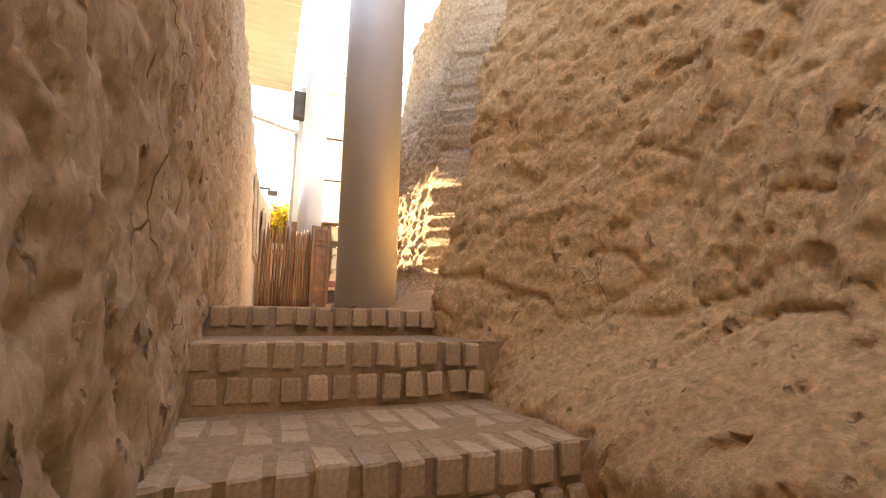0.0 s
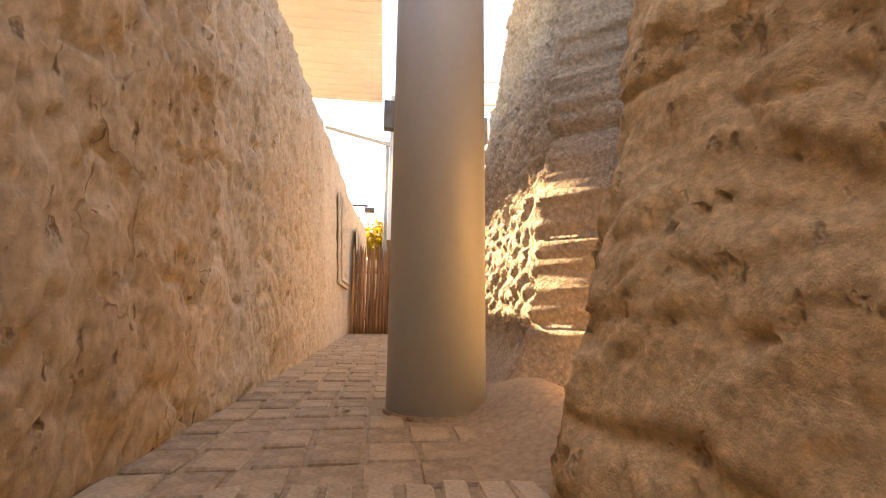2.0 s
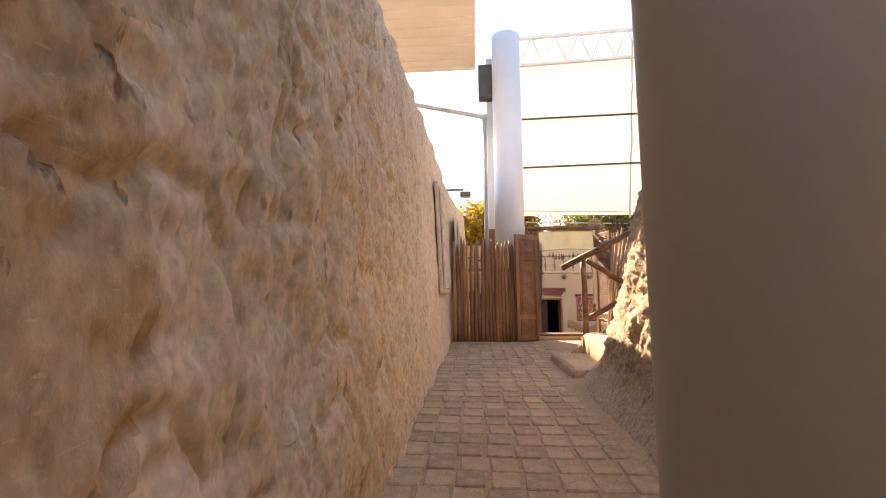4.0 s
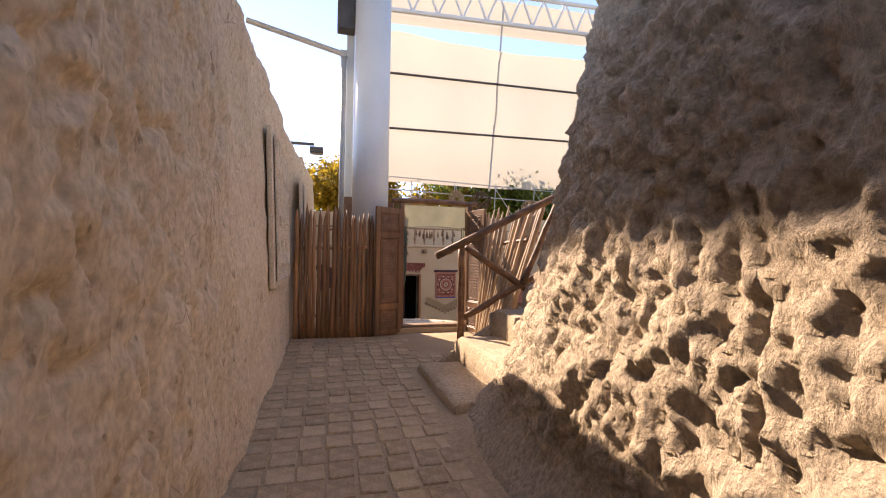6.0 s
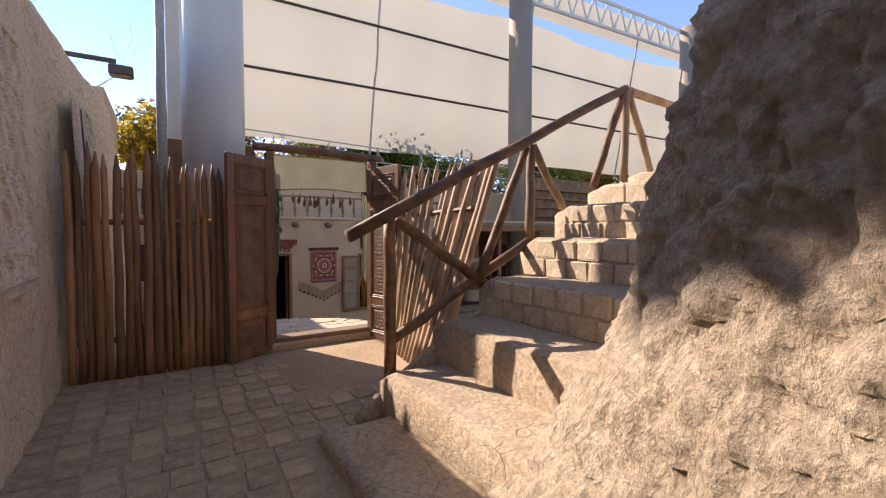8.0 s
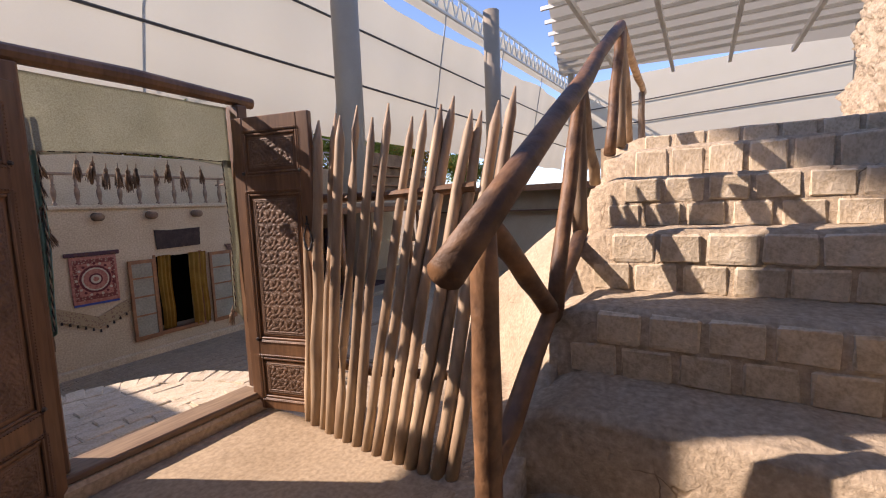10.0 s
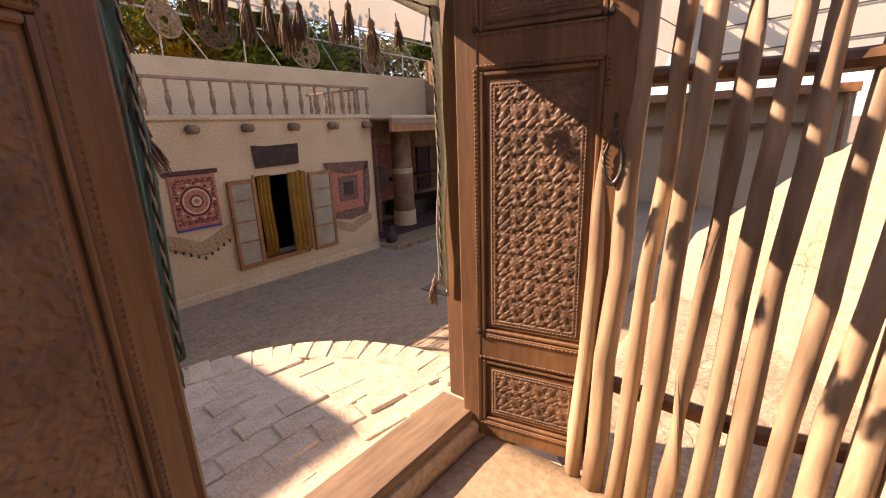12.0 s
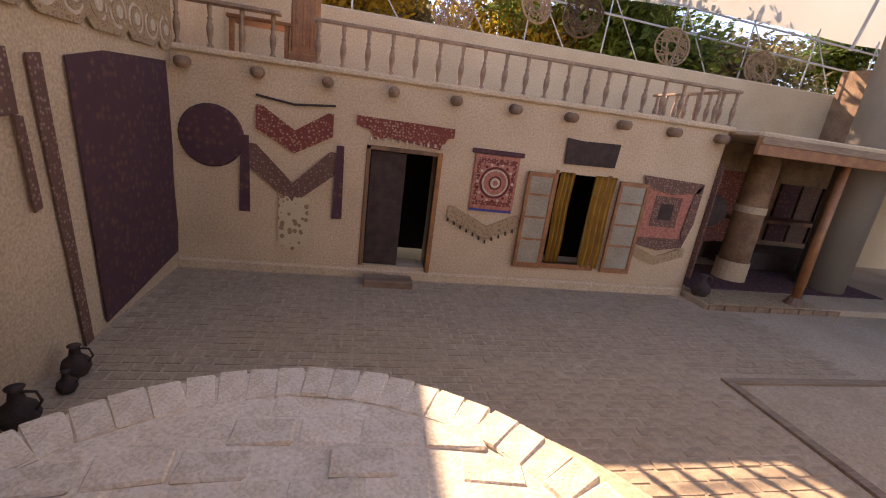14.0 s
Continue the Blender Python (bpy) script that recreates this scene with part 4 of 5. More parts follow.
rail = empty("handrail", pose(0, 0, 0))
log(rail, (0.90, 8.10, 1.44), (4.02, 8.2, 2.99), 0.047, 0.045, 1, name="top_rail")
log(rail, (1.24, 8.17, 0.40), (1.24, 8.17, 1.57), 0.047, 0.043, 2, name="post")
log(rail, (1.27, 8.20, 0.67), (2.72, 8.22, 1.42), 0.04, 0.04, 3, name="brace")
log(rail, (1.30, 8.20, 1.56), (2.16, 8.22, 1.02), 0.04, 0.045, 4, name="brace")
log(rail, (2.08, 8.20, 1.08), (2.60, 8.20, 2.22), 0.042, 0.036, 5, name="brace")
log(rail, (2.68, 8.22, 1.40), (2.68, 8.22, 2.26), 0.045, 0.04, 6, PALEPOLE, "post")
log(rail, (2.70, 8.22, 2.26), (3.10, 8.22, 1.70), 0.04, 0.036, 7, PALEPOLE, "brace")
log(rail, (3.52, 8.20, 1.92), (3.97, 8.2, 2.92), 0.042, 0.036, 8, name="brace")
log(rail, (4.02, 8.2, 2.02), (4.02, 8.2, 2.96), 0.045, 0.04, 9, PALEPOLE, "post")
log(rail, (4.06, 8.2, 2.96), (4.55, 8.2, 2.06), 0.04, 0.036, 10, PALEPOLE, "brace")
log(rail, (4.02, 8.2, 2.98), (6.6, 8.3, 2.98), 0.045, 0.04, 11, PALEPOLE, "top_rail")
log(rail, (6.4, 8.3, 2.1), (6.4, 8.3, 2.95), 0.045, 0.04, 12, PALEPOLE, "post")
tagged(rail, "handrail of varnished logs with crossed braces along the stairs", "handrail")

# ---- carved gypsum panels on the corridor wall ----


def wall_panel(y0, y1, z0, z1, off, label):
    e = empty("wall_panel", pose(left_x(y0, z0) + off, (y0 + y1) / 2, z0, 0, -2.4, 0))
    w, h = y1 - y0, z1 - z0
    part("board", box(-0.03, 0.03, -w / 2, w / 2, 0, h, bevel=0.012), RELIEF, e)
    bm = carved_panel(w - 0.14, h - 0.14, 0.26, 0.030)
    bmesh.ops.transform(bm, matrix=pose(0.034, 0, 0.07, 0, 0, 90), verts=bm.verts)
    part("relief", bm, RELIEF, e, "worn floral relief")
    tagged(e, label, "relief panel")


wall_panel(7.76, 9.36, 1.07, 2.78, 0.045, "pale carved gypsum relief panel hung on the mud wall")
wall_panel(10.75, 11.5, 1.2, 2.75, 0.16, "narrow weathered relief panel beyond the fence")
e = empty("floodlight", pose(-0.74, 13.95, 4.05))
part("arm", box(-1.3, 0.0, -0.03, 0.03, 0.06, 0.12), DARKSTEEL, e)
part("head", box(-0.1, 0.22, -0.12, 0.12, -0.13, 0.02, bevel=0.02), DARKSTEEL, e)
part("lens", box(-0.07, 0.19, -0.10, 0.10, -0.14, -0.132), GLASSY, e)
part("mast", tube([(-1.28, 0, 0.1), (-1.28, 0, -1.1)], 0.03, 8), DARKSTEEL, e)
tagged(e, "small dark floodlight on an arm above the mud wall", "floodlight")

# ---- landing and courtyard ----
YARD = -1.04
bm = bmesh.new()
add_box(bm, -1.2, 16, 12.0, 16.6, YARD - 0.3, YARD)
add_box(bm, 2.2, 16, 8.6, 12.0, YARD - 0.3, YARD)
add_box(bm, 6.9, 16, 16.6, 19.9, YARD - 0.3, YARD)
setting(link("courtyard_floor", bm, DUSTY), "dusty swept courtyard floor of worn brick", "floor")
LC, LR = Vector((1.2, 11.0, 0)), 1.36
bm = bmesh.new()
bmesh.ops.create_cone(bm, cap_ends=True, segments=64, radius1=LR - 0.02, radius2=LR - 0.02, depth=1.2, matrix=pose(LC.x, LC.y, 0.077 - 0.6))
land = setting(link("landing", bm, LANDBRICK), "rounded raised landing outside the carved door", "landing")
bm = bmesh.new()
bmesh.ops.create_cone(bm, cap_ends=True, segments=64, radius1=1.75, radius2=1.72, depth=0.85, matrix=pose(1.45, 10.85, -0.24 - 0.425))
setting(link("landing_step", bm, SMOOTH), "rounded mud step below the landing", "step")

# ---- house ----
FY = 16.6
ROOF = 1.80


def wall_with_holes(x0, x1, y0, y1, z0, z1, holes):
    """A wall along x built of blocks round its openings (x0, x1, z0, z1)."""
    bm = bmesh.new()
    xs = sorted({x0, x1, *[h[0] for h in holes], *[h[1] for h in holes]})
    for a, b in zip(xs, xs[1:]):
        hs = [h for h in holes if h[0] <= a and b <= h[1]]
        z = z0
        for h in sorted(hs, key=lambda k: k[2]):
            add_box(bm, a, b, y0, y1, z, h[2])
            z = h[3]
        add_box(bm, a, b, y0, y1, z, z1)
    bmesh.ops.remove_doubles(bm, verts=bm.verts, dist=0.0005)
    return bm


house = empty("mud_house", pose(3, FY, YARD))


def hpart(name, bm, material, parent=None, label="", smooth=False):
    bmesh.ops.translate(bm, verts=bm.verts, vec=Vector((-3, -FY, -YARD)))
    return part(name, bm, material, parent or house, label, smooth)


hpart("facade", wall_with_holes(-1.15, 7.05, FY, FY + 0.4, YARD - 0.1, ROOF - 0.04, [(1.52, 2.46, -0.86, 0.84), (4.34, 5.18, -0.62, 0.82)]), SMOOTH, None, "smooth straw-flecked mud plaster")
hpart("roof_terrace", box(-1.15, 7.12, FY - 0.06, 19.5, ROOF - 0.05, ROOF + 0.03, bevel=0.02), SMOOTH)
hpart("side_wall", box(6.75, 7.05, FY + 0.4, 19.5, YARD - 0.1, ROOF - 0.04), SMOOTH)
# Added slab whose black colour stands for the darkness inside the house.
hpart("darkness_board", box(-1.0, 6.7, 18.2, 18.4, YARD, ROOF - 0.05), ROOMDARK, None, "near-black board painted as the darkness indoors")
hpart("plinth", box(-1.15, 7.03, FY - 0.07, FY - 0.004, YARD - 0.05, YARD + 0.14, bevel=0.03), SMOOTH)
for i in range(10):
    x = -0.8 + i * 0.853
    b = hpart("beam_end", tube([(x, FY + 0.05, 1.63), (x, FY - 0.20, 1.62)], [0.072, 0.068], 14), CLAY, None, "round roof beam end", True)
d = hpart("door_frame", box(2.46, 2.53, FY - 0.05, FY + 0.15, -0.98, 0.90, bevel=0.006), ORANGEWOOD)
hpart("door_frame", box(1.46, 1.52, FY - 0.02, FY + 0.15, -0.86, 0.90, bevel=0.006), DARKWOOD)
hpart("door_head", box(1.46, 2.46, FY - 0.02, FY + 0.15, 0.84, 0.90, bevel=0.006), DARKWOOD)
hpart("door", box(1.53, 2.03, FY + 0.05, FY + 0.10, -0.85, 0.83, bevel=0.006), LEATHER, None, "half-closed dark door leaf")
hpart("door_step", box(1.55, 2.25, FY - 0.45, FY - 0.16, YARD - 0.02, YARD + 0.11, bevel=0.015), SILLWOOD, None, "worn wooden door step")
w = hpart("window_frame", box(4.30, 4.34, FY - 0.03, FY + 0.12, -0.66, 0.86), ORANGEWOOD)
hpart("window_frame", box(5.18, 5.22, FY - 0.03, FY + 0.12, -0.66, 0.86), ORANGEWOOD)
hpart("window_sill", box(4.28, 5.24, FY - 0.05, FY + 0.12, -0.70, -0.62, bevel=0.006), ORANGEWOOD)


def casement(x0, x1, label):
    """An open glazed shutter laid back against the facade."""
    s = hpart("casement", box(x0, x0 + 0.055, FY - 0.085, FY - 0.045, -0.70, 0.80, bevel=0.004), ORANGEWOOD, None, label)
    hh = [(x1 - 0.055, x1, -0.70, 0.80), (x0 + 0.055, x1 - 0.055, 0.735, 0.80), (x0 + 0.055, x1 - 0.055, -0.70, -0.62)]
    hh += [(x0 + 0.055, x1 - 0.055, z, z + 0.03) for z in (-0.25, 0.10, 0.45)]
    for a, b, c, f in hh:
        hpart("glazing_bar", box(a, b, FY - 0.083, FY - 0.047, c, f), ORANGEWOOD, s)
    for c, f in ((-0.62, -0.25), (-0.22, 0.10), (0.13, 0.45), (0.48, 0.735)):
        hpart("pane", box(x0 + 0.057, x1 - 0.057, FY - 0.068, FY - 0.062, c, f), GLASSY, s)
    hpart("backing", box(x0 + 0.057, x1 - 0.057, FY - 0.058, FY - 0.05, -0.62, 0.735), SMOOTH, s)


casement(3.84, 4.30, "orange wooden casement with four dusty panes")
casement(5.36, 5.88, "orange wooden casement with four dusty panes")
for a, b, z in ((4.36, 4.60, -0.60), (4.95, 5.30, -0.66)):
    bm = drape(a, b, lambda u: 0, 0.84 - z, 22, 0.03)
    bmesh.ops.translate(bm, verts=bm.verts, vec=Vector((0, FY - 0.04, z)))
    hpart("window_curtain", bm, YELLOWCLOTH, None, "yellow cotton window curtain", True)
tagged(house, "low mud-plastered house with open casement window, dark doorway and roof beams", "house")

# parapet behind the terrace
bm = bmesh.new()
add_box(bm, -1.6, 16, 19.5, 19.85, YARD - 0.1, 3.08, bevel=0.03)
setting(link("wall_north", bm, SMOOTH), "mud-plastered boundary wall behind the roof terrace", "wall")

# balustrade: one turned baluster, copied
balustrade = empty("balustrade", pose(0.75, FY + 0.05, ROOF + 0.03))
prof = [(0, 0.028), (0.03, 0.03), (0.05, 0.016), (0.09, 0.018), (0.16, 0.030), (0.24, 0.033), (0.31, 0.018), (0.34, 0.026), (0.36, 0.015), (0.42, 0.02), (0.46, 0.024), (0.50, 0.022)]
b0 = part("baluster", lathe([(z, r * 1.3) for z, r in prof], 10), BALUSTER, balustrade, "turned wooden baluster", True)
nb = 21
for i in range(1, nb):
    share("baluster", b0.data, balustrade, pose(6.30 * i / (nb - 1), 0, 0))
for i in range(1, 8):
    share("baluster", b0.data, balustrade, pose(6.30, i * 0.28, 0))
part("top_rail", box(-0.06, 6.36, -0.035, 0.035, 0.50, 0.545, bevel=0.008), BALUSTER, balustrade)
part("side_rail", box(6.265, 6.335, 0.036, 2.1, 0.502, 0.545, bevel=0.008), BALUSTER, balustrade)
part("bottom_rail", box(-0.06, 6.36, -0.03, 0.03, -0.012, 0.018), SMOOTH, balustrade)
tagged(balustrade, "turned wooden balustrade along the roof terrace edge", "balustrade")
bal2 = empty("balustrade", pose(-1.0, FY + 0.05, ROOF + 0.03))
for i in range(4):
    share("baluster", b0.data, bal2, pose(0.1 + i * 0.36, 0.04 * i, 0))
part("top_rail", box(0.0, 1.28, -0.035, 0.14, 0.50, 0.545, bevel=0.008), BALUSTER, bal2)
tagged(bal2, "short turned wooden balustrade at the terrace corner", "balustrade")
post = empty("wooden_post", pose(0.55, 17.0, ROOF + 0.03))
part("shaft", box(-0.17, 0.17, -0.17, 0.17, 0.02, 2.8, bevel=0.03), ORANGEWOOD, post, "fluted reddish wooden shaft")
for k in (-0.09, 0.0, 0.09):
    part("flute", box(k - 0.018, k + 0.018, -0.185, -0.17, 0.2, 2.8, bevel=0.005), ORANGEWOOD, post)
part("base", box(-0.2, 0.2, -0.2, 0.2, 0, 0.12, bevel=0.02), ORANGEWOOD, post)
tagged(post, "thick fluted wooden post on the roof terrace", "post")
tb = empty("low_table", pose(0.0, 17.2, ROOF + 0.03))
part("tabletop", box(-0.42, 0.38, -0.3, 0.3, 0.42, 0.47, bevel=0.01), ORANGEWOOD, tb)
for x in (-0.36, 0.32):
    for y in (-0.24, 0.24):
        part("leg", box(x - 0.03, x + 0.03, y - 0.03, y + 0.03, 0, 0.42, bevel=0.008), ORANGEWOOD, tb)
tagged(tb, "small reddish wooden table on the roof terrace", "table")

# ---- hangings on the facade ----


def sheet(name, pts, material, y, label, category, thick=0.012, wave=0.006):
    """A hanging cut to an outline, in the facade's plane, with a little thickness and sag."""
    cx = sum(p[0] for p in pts) / len(pts)
    cz = sum(p[1] for p in pts) / len(pts)
    bm = bmesh.new()
    f = bm.faces.new([bm.verts.new((x - cx, 0, z - cz)) for x, z in pts])
    bmesh.ops.triangulate(bm, faces=[f])
    bmesh.ops.subdivide_edges(bm, edges=bm.edges[:], cuts=2)
    for v in bm.verts:
        v.co.y = wave * noise.noise((v.co.x * 5, v.co.z * 5, cx))
    r = bmesh.ops.extrude_face_region(bm, geom=bm.faces[:])
    bmesh.ops.translate(bm, verts=[g for g in r["geom"] if isinstance(g, bmesh.types.BMVert)], vec=Vector((0, -thick, 0)))
    bmesh.ops.recalc_face_normals(bm, faces=bm.faces)
    ob = link(name, bm, material, None, "", False, pose(cx, y, cz))
    return tagged(ob, label, category)


def chevron(x0, x1, z, drop, h):
    xm = (x0 + x1) / 2
    return [(x0, z), (x0 + (xm - x0) * 0.15, z), (xm, z - drop + h * 0.3), (x1 - (x1 - xm) * 0.15, z), (x1, z), (x1, z - h), (xm, z - drop - h * 0.7), (x0, z - h)]


def bead_row(parent, pts, material, name="fringe"):
    bm = bmesh.new()
    for x, y, z in pts:
        add_tube(bm, [(x, y, z), (x, y, z - 0.05)], [0.012, 0.02], 5)
    ob = part(name, bm, material, parent)
    ob["kind"] = "stuff"


WALL_Y = FY - 0.022
r1 = empty("suzani_rug", pose(3.35, WALL_Y, 0.58))
part("field", box(-0.34, 0.34, -0.012, 0.012, -0.42, 0.38, bevel=0.006), PINK, r1)
part("border", box(-0.30, 0.30, -0.018, -0.0125, -0.36, 0.33), RUGRED, r1, "red patterned border")
part("inner_field", box(-0.245, 0.245, -0.022, -0.0185, -0.29, 0.26), PINK, r1)
for r, m2, k in ((0.235, DEEPRED, 0.026), (0.20, CREAM, 0.030), (0.175, PINK, 0.034), (0.10, DEEPRED, 0.038), (0.075, CREAM, 0.042), (0.04, PINK, 0.046)):
    part("medallion_ring", tube([(0, -0.0225, -0.015), (0, -k, -0.015)], r, 20), m2, r1)
for i in range(20):
    a = i / 20 * 2 * math.pi
    s = 0.27
    part("motif", tube([(s * math.cos(a), -0.0225, -0.015 + s * math.sin(a)), (s * math.cos(a), -0.027, -0.015 + s * math.sin(a))], 0.022, 8), DEEPRED if i % 2 else CREAM, r1)
part("hem", box(-0.33, 0.33, -0.014, 0.010, -0.455, -0.422), BLUE, r1, "blue lower hem")
part("fringe_band", box(-0.40, 0.40, -0.02, 0.006, 0.385, 0.455, bevel=0.01), RUGDARK, r1, "dark fringed band")
tagged(r1, "small pink and red embroidered rug with a round medallion", "rug")

e = sheet("woven_band", chevron(2.70, 3.98, 0.16, 0.32, 0.20), RUGBEIGE, WALL_Y, "beige V-shaped woven band with tufts", "hanging")
bead_row(e, [(-0.62 + 0.62 * i / 6, -0.02, -0.04 - 0.3 * i / 6) for i in range(7)] + [(0.62 - 0.62 * i / 6, -0.02, -0.04 - 0.3 * i / 6) for i in range(6)], LEATHER)
e = sheet("woven_band", chevron(5.80, 6.86, -0.20, 0.22, 0.15), RUGBEIGE, WALL_Y, "pale V-shaped woven band under a rug", "hanging")
e = sheet("door_hanging", [(1.30, 1.27), (2.66, 1.25), (2.66, 1.12), (2.50, 1.10), (2.48, 0.94), (2.30, 1.02), (1.75, 1.02), (1.55, 0.98), (1.50, 1.10), (1.30, 1.14)], RUGRED, WALL_Y, "red patterned hanging band over the doorway", "hanging")
bead_row(e, [(-0.5 + i * 0.1, -0.02, -0.08) for i in range(11)], CREAM)
sheet("saddle_cloth", chevron(0.02, 1.0, 1.24, 0.36, 0.30), RUGRED, WALL_Y, "red V-shaped saddle cloth with white motifs", "hanging")
sheet("hanging_rod_cord", [(0.02, 1.37), (0.5, 1.31), (1.02, 1.36), (1.02, 1.33), (0.5, 1.28), (0.02, 1.34)], LEATHER, WALL_Y, "thin dark cord above a saddle cloth", "cord")
e = sheet("saddle_cloth", chevron(-0.06, 1.06, 0.74, 0.56, 0.30), RUGBROWN, WALL_Y, "dark brown V-shaped woven cloth with fringe", "hanging")
for x0 in (-0.16, 1.06):
    sheet("tasselled_strap", [(x0, 0.84), (x0 + 0.10, 0.84), (x0 + 0.10, 0.02), (x0 + 0.12, -0.18), (x0 - 0.02, -0.18), (x0, 0.02)], RUGDARK, WALL_Y - 0.012, "long dark tasselled woven strap", "strap")
e = sheet("small_kilim", [(0.32, 0.08), (0.72, 0.08), (0.72, -0.60), (0.52, -0.70), (0.32, -0.62)], RUGCREAM, WALL_Y, "cream and brown kilim bag hung low on the wall", "hanging")
bm = tube([(0, 0.01, 0), (0, -0.02, 0)], [0.40, 0.38], 28)
tagged(link("round_mat", bm, RUGDARK, None, "", False, pose(-0.52, WALL_Y, 0.78)), "round dark maroon mat on the facade", "mat")
e = sheet("wall_plaque", [(4.36, 1.34), (4.62, 1.32), (5.24, 1.34), (5.22, 0.98), (4.80, 0.97), (4.38, 0.96)], LEATHER, WALL_Y, "dark rectangular leather plaque above the window", "plaque")
r2 = empty("square_rug", pose(6.30, WALL_Y, 0.34))
part("field", box(-0.44, 0.44, -0.010, 0.012, -0.42, 0.42, bevel=0.01), PINK, r2)
part("centre", box(-0.24, 0.24, -0.016, -0.0105, -0.20, 0.30), RUGBROWN, r2, "dark square centre")
part("heart", box(-0.12, 0.12, -0.022, -0.0165, -0.08, 0.18), LEATHER, r2)
bm = bmesh.new()
for a in (((-0.56, 0.60), (0.56, 0.56), (0.50, 0.40), (0.0, 0.34), (-0.46, 0.42)), ((0.44, 0.44), (0.56, 0.56), (0.56, -0.1), (0.46, -0.5), (0.38, -0.3)), ((-0.44, -0.40), (0.44, -0.38), (0.46, -0.52), (0.0, -0.60), (-0.48, -0.50))):
    f = bm.faces.new([bm.verts.new((x, -0.025, z)) for x, z in a])
bmesh.ops.recalc_face_normals(bm, faces=bm.faces)
bmesh.ops.solidify(bm, geom=bm.faces[:], thickness=0.01)
part("woollen_trim", bm, RUGBROWN, r2, "dark brown woollen trim")
tagged(r2, "square pink rug with dark centre and woollen trim", "rug")

# ---- left yard wall with carpet ----
bm = bmesh.new()
add_box(bm, -1.7, -0.97, 12.5, 16.598, YARD - 0.1, 2.95)
add_box(bm, -2.2, -1.15, 16.61, 19.45, YARD, 4.4)
setting(link("wall_yard", bm, SMOOTH), "mud-plastered side wall of the courtyard", "wall")
sheetp = [(14.53, 1.46), (15.1, 1.56), (15.7, 1.58), (16.38, 1.60), (16.43, 1.1), (16.47, 0.6), (16.45, 0.1), (16.52, -0.4), (16.50, -0.80), (16.0, -0.84), (15.3, -0.92), (14.74, -0.97), (14.68, -0.2), (14.60, 0.6)]


def side_sheet(name, pts, material, label, category, off=0.02, thick=0.014):
    ob = sheet(name, [(y, z) for y, z in pts], material, 0, label, category, thick)
    cy, cz = ob.location.x, ob.location.z
    ob.matrix_world = pose(-0.97 + off, cy, cz, 0, 0, 90)
    return ob


side_sheet("wall_carpet", sheetp, RUGDARK, "large dark maroon pile carpet hung on the courtyard wall", "carpet")
side_sheet("woven_strap", [(14.10, 1.43), (14.25, 1.45), (14.50, -1.02), (14.38, -1.03)], RUGBROWN, "long dusty brown woven strap on the wall", "strap")
side_sheet("embroidered_bag", [(13.60, 1.42), (13.92, 1.45), (13.96, 1.02), (13.66, 1.0)], RUGBROWN, "small embroidered bag with tassels", "bag")
side_sheet("tassel_strap", [(13.90, 1.02), (13.98, 1.01), (14.06, 0.34), (13.97, 0.32)], RUGBROWN, "long strap ending in red tassels", "strap", 0.03)
val = []
for i in range(9):
    y0 = 13.5 + i * 0.34
    val += [(y0, 1.80), (y0 + 0.09, 1.72), (y0 + 0.25, 1.72)]
side_sheet("scalloped_cloth", [(13.5, 2.6)] + val + [(16.56, 1.80), (16.56, 2.5), (16.3, 2.62)], RUGBEIGE, "scalloped cloth with round motifs over the wall top", "cloth", 0.03)
for i in range(9):
    for r, m2, k in ((0.15, CREAM, 0.012), (0.115, RUGBEIGE, 0.018), (0.06, CREAM, 0.024)):
        ob = link("round_motif", tube([(0, 0, 0), (k, 0, 0)], r, 18), m2, None, "", False, pose(-0.938, 13.67 + i * 0.34, 1.93))
        tagged(ob, "round cream ring sewn on a scalloped cloth", "motif", "rings on the cloth")


def jug(x, y, z, s, label):
    e = empty("jug", pose(x, y, z) @ Matrix.Scale(s, 4))
    part("body", lathe([(0, 0.10), (0.02, 0.12), (0.12, 0.17), (0.22, 0.15), (0.30, 0.07), (0.40, 0.055), (0.44, 0.08)], 18), LEATHER, e, "dark glazed body", True)
    part("handle", tube([(0.06, 0, 0.40), (0.17, 0, 0.40), (0.21, 0, 0.30), (0.15, 0, 0.20)], 0.014, 8), LEATHER, e)
    tagged(e, label, "jug")


jug(-0.78, 13.95, YARD, 0.62, "dark glazed jug standing by the courtyard wall")
jug(-0.72, 13.72, YARD, 0.42, "dark glazed jug standing by the courtyard wall")
jug(-0.78, 13.32, YARD, 0.72, "big dark metal jug with a handle by the wall")
jug(7.2, 16.35, YARD + 0.09, 0.9, "dark jug at the edge of the veranda")

# ---- veranda beside the house ----
ver = empty("veranda", pose(9, 17, YARD))


def vpart(name, bm, material, label="", smooth=False):
    bmesh.ops.translate(bm, verts=bm.verts, vec=Vector((-9, -17, -YARD)))
    return part(name, bm, material, ver, label, smooth)


